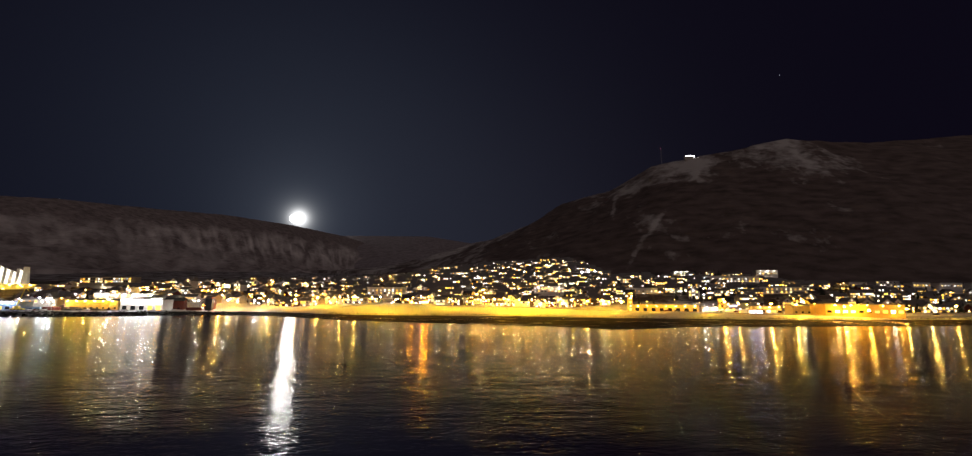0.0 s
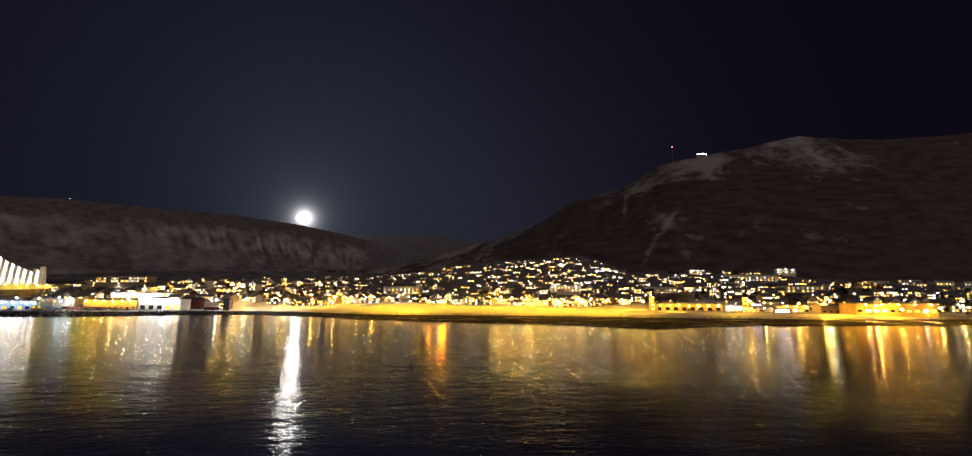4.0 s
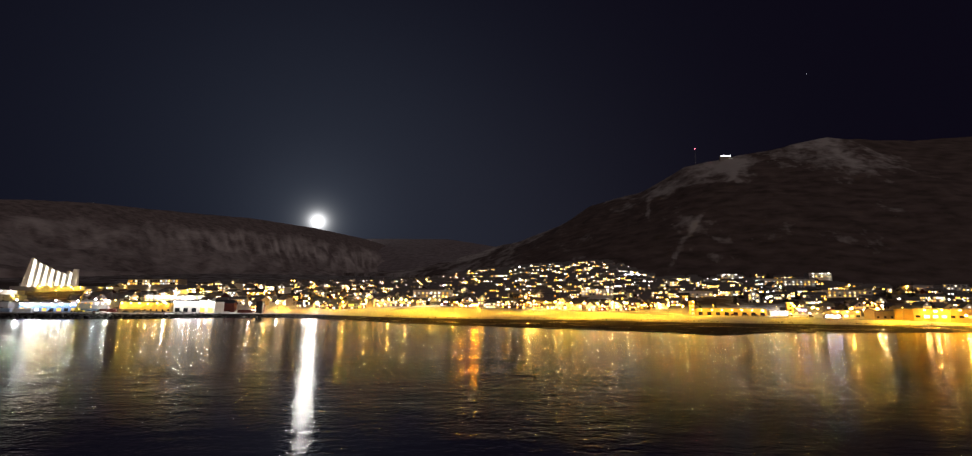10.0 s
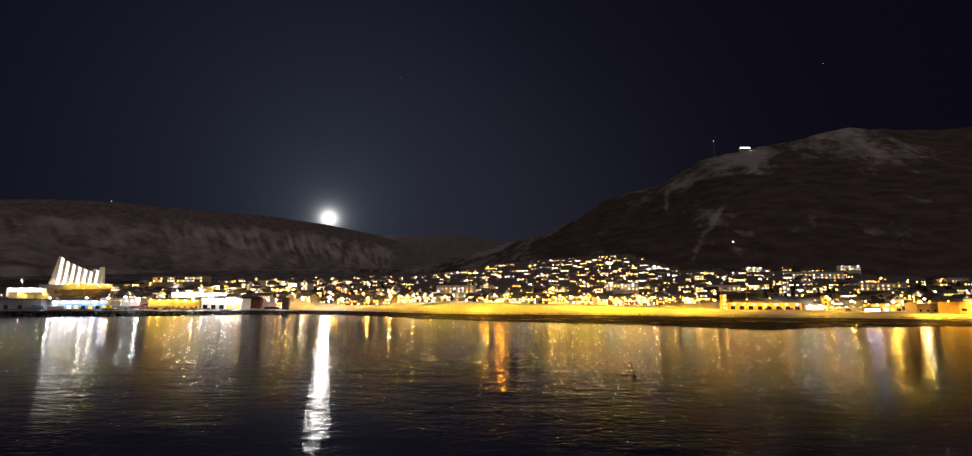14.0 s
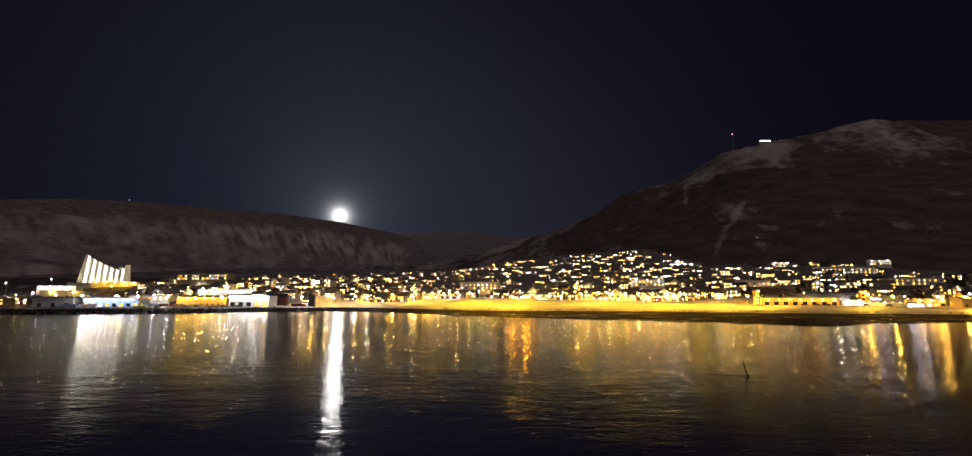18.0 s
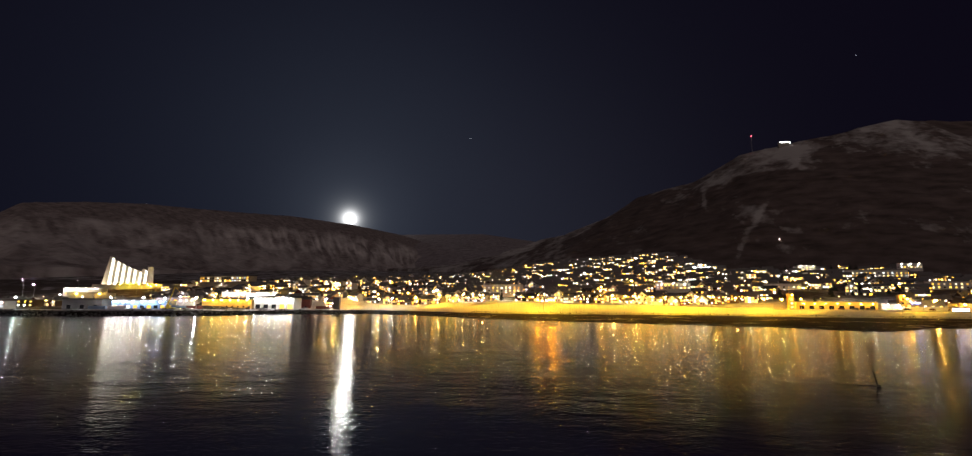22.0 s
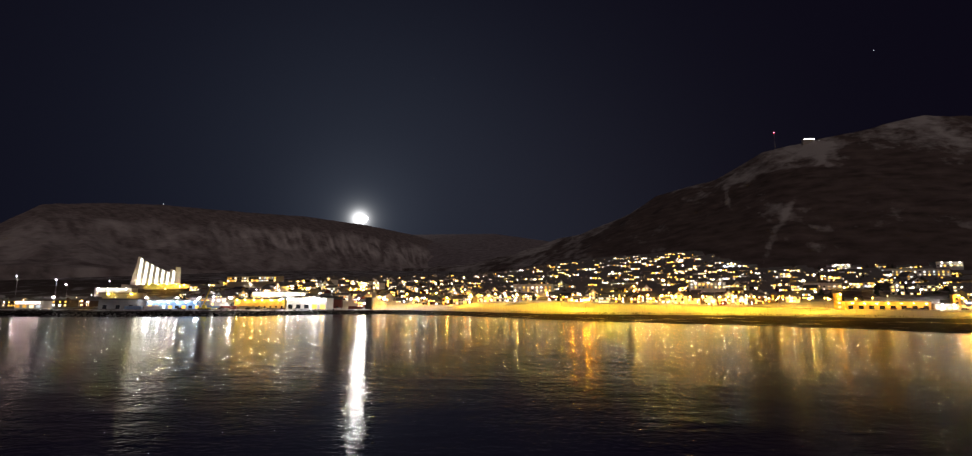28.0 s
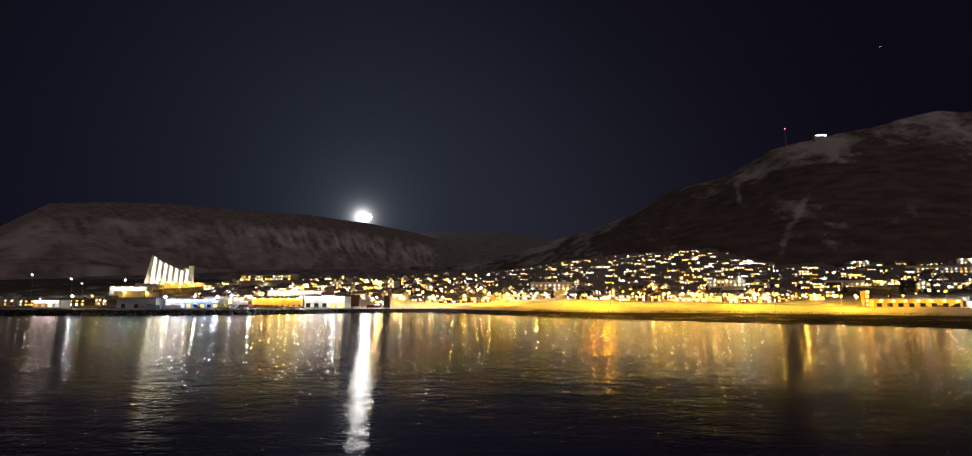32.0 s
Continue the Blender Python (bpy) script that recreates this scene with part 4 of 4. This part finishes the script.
part_far = part("far_houses", bm, [M_PANE_FAR, M_WHITE, M_BROWN, M_GREY, M_SNOWROOF, M_PORCH, M_PORCH_WARM])
tagged(part_far, "upper hillside houses with lit windows", "houses", kind="stuff")

# ---- trees between the houses ----
def spruce(label, h, seed):
    r = random.Random(seed)
    t = thing("spruce", Matrix(), label, "tree", "trees on the hillside")
    part("trunk", rod(bmesh.new(), (0, 0, -0.8), (0, 0, h * 0.96), 0.16, 0.03), M_BARK, t)
    bm = bmesh.new()
    tiers = 9
    for k in range(tiers):
        z = h * (0.12 + 0.84 * k / tiers)
        reach = h * 0.24 * (1 - k / tiers) + 0.25
        for i in range(11):
            a = 2 * math.pi * (i + r.random() * 0.8) / 11
            l = reach * r.uniform(0.6, 1.15)
            d = Vector((math.cos(a), math.sin(a), 0))
            n = Vector((-d.y, d.x, 0)) * l * 0.22
            top, tip = Vector((0, 0, z + l * 0.35)), d * l + Vector((0, 0, z - l * 0.30))
            mid = d * l * 0.55 + Vector((0, 0, z))
            v = [bm.verts.new(p) for p in (top, mid + n, tip, mid - n, mid - Vector((0, 0, l * 0.18)))]
            for f in ((0, 1, 3), (1, 2, 3), (0, 4, 1), (0, 3, 4), (1, 4, 2), (2, 4, 3)):
                bm.faces.new([v[q] for q in f])
    part("crown", bm, M_NEEDLE, t)
    return t


def birch(label, h, seed):
    r = random.Random(seed)
    t = thing("birch", Matrix(), label, "tree", "trees on the hillside")
    bm = rod(bmesh.new(), (0, 0, -0.8), (0.2, 0, h * 0.6), 0.16, 0.08)
    twigs = bmesh.new()
    for k in range(16):
        z = h * r.uniform(0.25, 0.7)
        a = r.uniform(0, 6.28)
        d = Vector((math.cos(a), math.sin(a), r.uniform(0.7, 1.4))).normalized()
        e = Vector((0.1, 0, z)) + d * h * r.uniform(0.2, 0.36)
        rod(bm, (0.1, 0, z), e, 0.06, 0.02, 4)
        for _ in range(14):
            s = Vector((0.1, 0, z)).lerp(e, r.uniform(0.3, 1))
            q = s + Vector((r.gauss(0, 1), r.gauss(0, 1), r.gauss(0.4, 0.8))) * h * 0.07
            rod(twigs, s, q, 0.035, 0.012, 3)
    part("trunk", bm, M_BARK, t)
    part("crown", twigs, M_TWIG, t, "bare winter twigs")
    return t


trees = Stock([spruce("dark spruce standing between the houses", 9, 1), spruce("tall narrow dark spruce on the slope", 12, 2), birch("bare birch beside the houses", 8, 3), birch("wide bare birch by the road", 6.5, 4)])
count = 0
while count < 240:
    x, o = rng.uniform(-640, 540), rng.uniform(45, 470)
    y = bank_y(x) + o
    if o > top_of_town(x) + 30 or any(math.hypot(x - a, y - b) < r for a, b, r in taken) or any(abs(x - a) < 7 and abs(y - b) < 8 for a, b in sites) or (x < -300 and o < 90) or o < front_of_town(x) - 10:
        continue
    count += 1
    trees.put(rng.choice((0, 1, 1, 2, 3)), pose(x, y, lz(x, y), 0, 0, rng.uniform(0, 360)))

for x, y in ((-306, 441), (-297, 449), (-288, 438), (-279, 452), (-268, 441), (-258, 450), (-247, 440), (-315, 452)):
    trees.put(2 if x % 2 else 3, pose(x, y, lz(x, y), 0, 0, x * 7))

# ---- lamps ----
shore_lamps = Stock([lamp_post("street_lamp", "tall sodium lamp glaring over the shore road", 7.2, M_SODIUM, 0.75, "lamps along the shore road")])
for x in (-97, -84, -70, -58, -47, -36, -24, -13, 0, 14, 29, 44, 58, 70):
    x += rng.uniform(-3, 3)
    y = bank_y(x) + road_set(x) + rng.uniform(6, 14)
    shore_lamps.put(0, pose(x, y, lz(x, y), 0, 0, rng.uniform(-20, 20)))
for x, y in ((-72, 498), (-74, 528), (-45, 566), (-165, 408), (-215, 428), (-302, 462), (-322, 452), (-278, 484), (-345, 446), (-255, 500), (-233, 468), (-312, 424), (-240, 428), (-190, 425),
             (154, 443), (156, 410), (173, 392), (193, 404), (214, 379), (220, 362), (254, 387), (286, 421), (316, 446), (370, 485)):
    shore_lamps.put(0, pose(x, y, lz(x, y), 0, 0, rng.uniform(-20, 20)))
quay_lamps = Stock([lamp_post("quay_lamp", "white quay lamp on a slim pole", 9.0, M_LED, 0.6, "lamps along the quay")])
for x, y in ((-352, 283), (-410, 318), (-336, 318), (-318, 336), (-300, 372), (-287, 392), (-262, 398), (36, 680), (-425, 270), (-480, 238), (-372, 300), (202, 417), (144, 477), (-250, 400), (-430, 300), (-405, 300), (-250, 497)):
    quay_lamps.put(0, pose(x, y, lz(x, y), 0, 0, rng.uniform(-20, 20)))
masts = Stock([lamp_post("flood_mast", "high floodlight mast with a white head", 24, M_MASTLIGHT, 0.4, "floodlight masts")])
for x, y, top in ((-631, 288, 33), (-602, 305, 30), (-594, 310, 25), (-562, 329, 29)):
    masts.put(0, pose(x, y, top - 24))
# made-up fill lamps, heads kept dim, added to brighten the snowy bank
bank_fill_lamps = Stock([lamp_post("bank_fill_lamp", "added sodium fill lamp that brightens the snowy shore bank", 8.5, M_BANKFILL, 0.22, "lamps on the shore bank", 0.6)])
for k in range(44):
    x = -132 + (k // 2) * 17.0 + rng.uniform(-5, 5)
    if x > 90 and k % 3:
        continue
    y = bank_y(x) + np.interp(x, (100, 180), ((10, 60)[k % 2] + rng.uniform(0, 30), (8, 14)[k % 2]))
    bank_fill_lamps.put(0, pose(x, y, lz(x, y), 0, 0, rng.uniform(-15, 15)))
for k in range(6):
    x = -300 + k * 29.0 + rng.uniform(-3, 3)
    y = bank_y(x) + np.interp(x, (-300, -200, -130), (62, 44, 24))
    bank_fill_lamps.put(0, pose(x, y, lz(x, y), 0, 0, rng.uniform(-15, 15)))
town_lamps = Stock([lamp_post("street_lamp", "small warm street lamp among the houses", 6.0, M_SODIUM_SMALL, 0.34, "street lamps in the town"), lamp_post("street_lamp", "small white street lamp among the houses", 6.0, M_LED_SMALL, 0.28, "street lamps in the town")])
for k in range(26):
    x = -225 + k * 11.5 + rng.uniform(-3, 3)
    y = bank_y(x) + max(rng.choice((36, 46, 60)), front_of_town(x) + rng.choice((0, 10, 22))) + rng.uniform(-3, 3)
    town_lamps.put(0 if rng.random() < 0.8 else 1, pose(x, y, lz(x, y), 0, 0, rng.uniform(-60, 60)))
for k in range(55):
    x, o = rng.uniform(-460, -130), rng.uniform(60, 380)
    town_lamps.put(0 if rng.random() < 0.75 else 1, pose(x, bank_y(x) + o, lz(x, bank_y(x) + o), 0, 0, rng.uniform(-60, 60)))
count = 0
while count < 200:
    x, o = rng.uniform(-600, 520), rng.uniform(55, 440)
    if o > top_of_town(x) or o < front_of_town(x) or (x > 80 and rng.random() < 0.45):
        continue
    count += 1
    town_lamps.put(0 if rng.random() < 0.7 else 1, pose(x, bank_y(x) + o, lz(x, bank_y(x) + o), 0, 0, rng.uniform(-60, 60)))
lone = lamp_post("lone_lamp", "single lamp high on the forest slope", 6.0, M_LED_SMALL, 0.35, "")
lone.matrix_basis = pose(162.6, 844, 100)

# ---- cable car station and mast on the summit ----
st = block("summit_station", "brightly lit white cable car station on the summit edge", "station", (256, 1196), (278, 1200), 359, 10, 4.5, M_WHITE, cols=6, rows=1, pane_mat=M_STATION, pane_size=(3.2, 2.6), low=-14)
part("terrace", boxed(-4, 16, -5, 0, -14, 0.3), M_CONCRETE, st)
part("roof_light", boxed(4, 15, -0.5, -0.2, 4.0, 4.3), M_STATION, st)


def mast(name, label, x, y, z0, z1, light):
    t = thing(name, pose(x, y, z0), label, "mast")
    h = z1 - z0
    for sx, sy in ((-1, -1), (1, -1), (1, 1), (-1, 1)):
        part("leg", rod(bmesh.new(), (sx * 1.1, sy * 1.1, -8), (sx * 0.2, sy * 0.2, h), 0.09), M_METAL, t)
    for k in range(6):
        f = k / 6
        r = 1.1 - 0.9 * f
        bm = rod(bmesh.new(), (-r, -r, h * f), (r, -r, h * (f + 0.15)), 0.05)
        part("brace", bm, M_METAL, t)
    bm = ball(0.8, 2)
    bmesh.ops.translate(bm, vec=(0, 0, h + 0.7), verts=bm.verts)
    part("beacon", bm, light, t)
    return t


mast("radio_mast", "steel lattice mast with a red beacon", 203, 1207, 345, 386, M_REDLIGHT)
mast("ridge_mast", "small ridge mast with a pale beacon", -2205, 1568, 425, 444, M_STATION)


# ---- spar buoy in the sound ----
def buoy():
    t = thing("spar_buoy", pose(7.3, 84.8, 0), "dark spar buoy leaning in the tidal current", "buoy")
    part("spar", rod(bmesh.new(), (0.5, 0, -4), (-0.6, 0, 1.9), 0.13, 0.09, 10), M_STONE, t)
    part("collar", rod(bmesh.new(), (-0.02, 0, 0.0), (-0.10, 0, 0.3), 0.2, 0.2, 12), M_STONE, t)
    part("topmark", rod(bmesh.new(), (-0.6, 0, 1.9), (-0.68, 0, 2.25), 0.14, 0.02, 8), M_STONE, t)
    return t


buoy()


# ---- parked cars, containers, quay clutter ----
def car(label, paint):
    t = thing("car", Matrix(), label, "car", "cars parked along the shore")
    bm = boxed(-2.1, 2.1, -0.86, 0.86, 0.35, 0.9)
    bmesh.ops.bevel(bm, geom=bm.edges[:], offset=0.12, segments=2, affect="EDGES")
    part("body", bm, paint, t)
    bm = bmesh.new()
    lo = [bm.verts.new(p) for p in ((-1.5, -0.8, 0.88), (1.1, -0.8, 0.88), (1.1, 0.8, 0.88), (-1.5, 0.8, 0.88))]
    hi = [bm.verts.new(p) for p in ((-1.1, -0.66, 1.45), (0.5, -0.66, 1.45), (0.5, 0.66, 1.45), (-1.1, 0.66, 1.45))]
    bm.faces.new(hi)
    for i in range(4):
        bm.faces.new((lo[i], lo[(i + 1) % 4], hi[(i + 1) % 4], hi[i]))
    part("cabin", bm, M_DARKGLASS, t)
    for wx in (-1.3, 1.3):
        for wy in (-0.8, 0.8):
            part("wheel", rod(bmesh.new(), (wx, wy - 0.1, 0.32), (wx, wy + 0.1, 0.32), 0.32, sides=10), M_DARKROOF, t)
    return t


cars = Stock([car("dark parked car dusted with snow", M_DARKROOF), car("white parked car beside the road", M_WHITE), car("red parked car beside the road", M_RED), car("grey parked car beside the road", M_GREY)])
for k in range(22):
    if k < 12:
        x = rng.uniform(-395, -305)
        y = bank_y(x) + 20 + rng.uniform(-2, 6)
    else:
        x = rng.uniform(60, 330)
        y = bank_y(x) + road_set(x) + 9 + rng.uniform(-2, 2)
    cars.put(rng.randrange(4), pose(x, y, lz(x, y) + 0.35, 0, 0, rng.choice((25, 90, 115)) + rng.uniform(-8, 8)))


def container(label, paint):
    t = thing("shipping_container", Matrix(), label, "container", "containers on the quay")
    bm = boxed(-6, 6, -1.2, 1.2, 0, 2.6)
    for k in range(20):
        x = -5.7 + k * 0.6
        box(bm, x, x + 0.25, -1.26, -1.2, 0.15, 2.45)
    part("shell", bm, paint, t)
    for k in (-0.6, 0.6):
        part("door", boxed(6.0, 6.08, k - 0.58, k + 0.58, 0.1, 2.5), paint, t)
    for k in (-0.3, 0.3):
        part("lock_bar", rod(bmesh.new(), (6.12, k, 0.1), (6.12, k, 2.5), 0.03), M_METAL, t)
    return t


boxes = Stock([container("blue shipping container on the quay", M_BLUE), container("rusty red shipping container on the quay", M_RED), container("white shipping container on the quay", M_WHITE)])
for k, (x, y, lift, a) in enumerate(((-392, 300, 0, 22), (-380, 306, 0, 22), (-385, 303, 2.6, 22), (-448, 292, 0, 24), (-452, 296, 0, 24), (-415, 268, 0, 24), (-428, 262, 0, 24), (-300, 366, 0, 35))):
    boxes.put(k % 3, pose(x, y, lz(x, y) + 0.1 + lift, 0, 0, a))

# breakwater stones along the quay and weed-grown stones along the beach
bm = bmesh.new()
stones = random.Random(8)
for k in range(1500):
    x = stones.uniform(-640, -270) if k < 900 else stones.uniform(-270, 330)
    y0, y1 = shore_y(x), bank_y(x)
    y = stones.uniform(y0 - 1.5, y1 + (1.0 if x < -270 else -2))
    r = stones.uniform(0.35, 1.0) if x < -270 else stones.uniform(0.2, 0.6)
    one = bmesh.new()
    bmesh.ops.create_icosphere(one, subdivisions=1, radius=r)
    for v in one.verts:
        v.co *= stones.uniform(0.75, 1.2)
        v.co.z *= 0.7
    bmesh.ops.translate(one, vec=(x, y, lz(x, y) + r * 0.2), verts=one.verts)
    tmp = mesh_of("stone_piece", one)
    bm.from_mesh(tmp)
    bpy.data.meshes.remove(tmp)
tagged(part("shore_stones", bm, M_STONE), "dark wet boulders along the breakwater and beach", "stones", kind="stuff")

# dry grass tufts and scrub along the foot of the snowy bank
bm = bmesh.new()
for k in range(1600):
    x = stones.uniform(-150, 380)
    y = bank_y(x) + stones.gauss(1.0, 1.6)
    z, h = lz(x, y), stones.uniform(0.4, 1.3)
    for _ in range(4):
        a = stones.uniform(0, 6.28)
        d = Vector((math.cos(a), math.sin(a), 0))
        n = Vector((-d.y, d.x, 0)) * 0.07
        base, tip = Vector((x, y, z)), Vector((x, y, z)) + d * h * 0.5 + Vector((0, 0, h))
        v = [bm.verts.new(p) for p in (base - n, base + n, tip)]
        bm.faces.new(v)
tagged(part("dry_grass", bm, M_TWIG), "dry dark grass tufts along the bank foot", "grass", kind="stuff")

# the smooth ridge of water that trails from the spar buoy
n = 40
wx = np.linspace(0, 13, n)
rows = []
for off, hgt in ((-0.35, -0.02), (-0.12, 0.02), (0.0, 0.045), (0.12, 0.02), (0.35, -0.02)):
    rows.append(np.stack([7.3 - wx, 84.8 + off * (0.4 + wx * 0.12) + 0.10 * wx, hgt * np.clip(1.1 - wx / 13, 0, 1)], -1))
tagged(grid_mesh("wake", np.stack(rows, 1), M_WATER), "smooth tidal wake trailing from the spar buoy", "wake", kind="stuff")
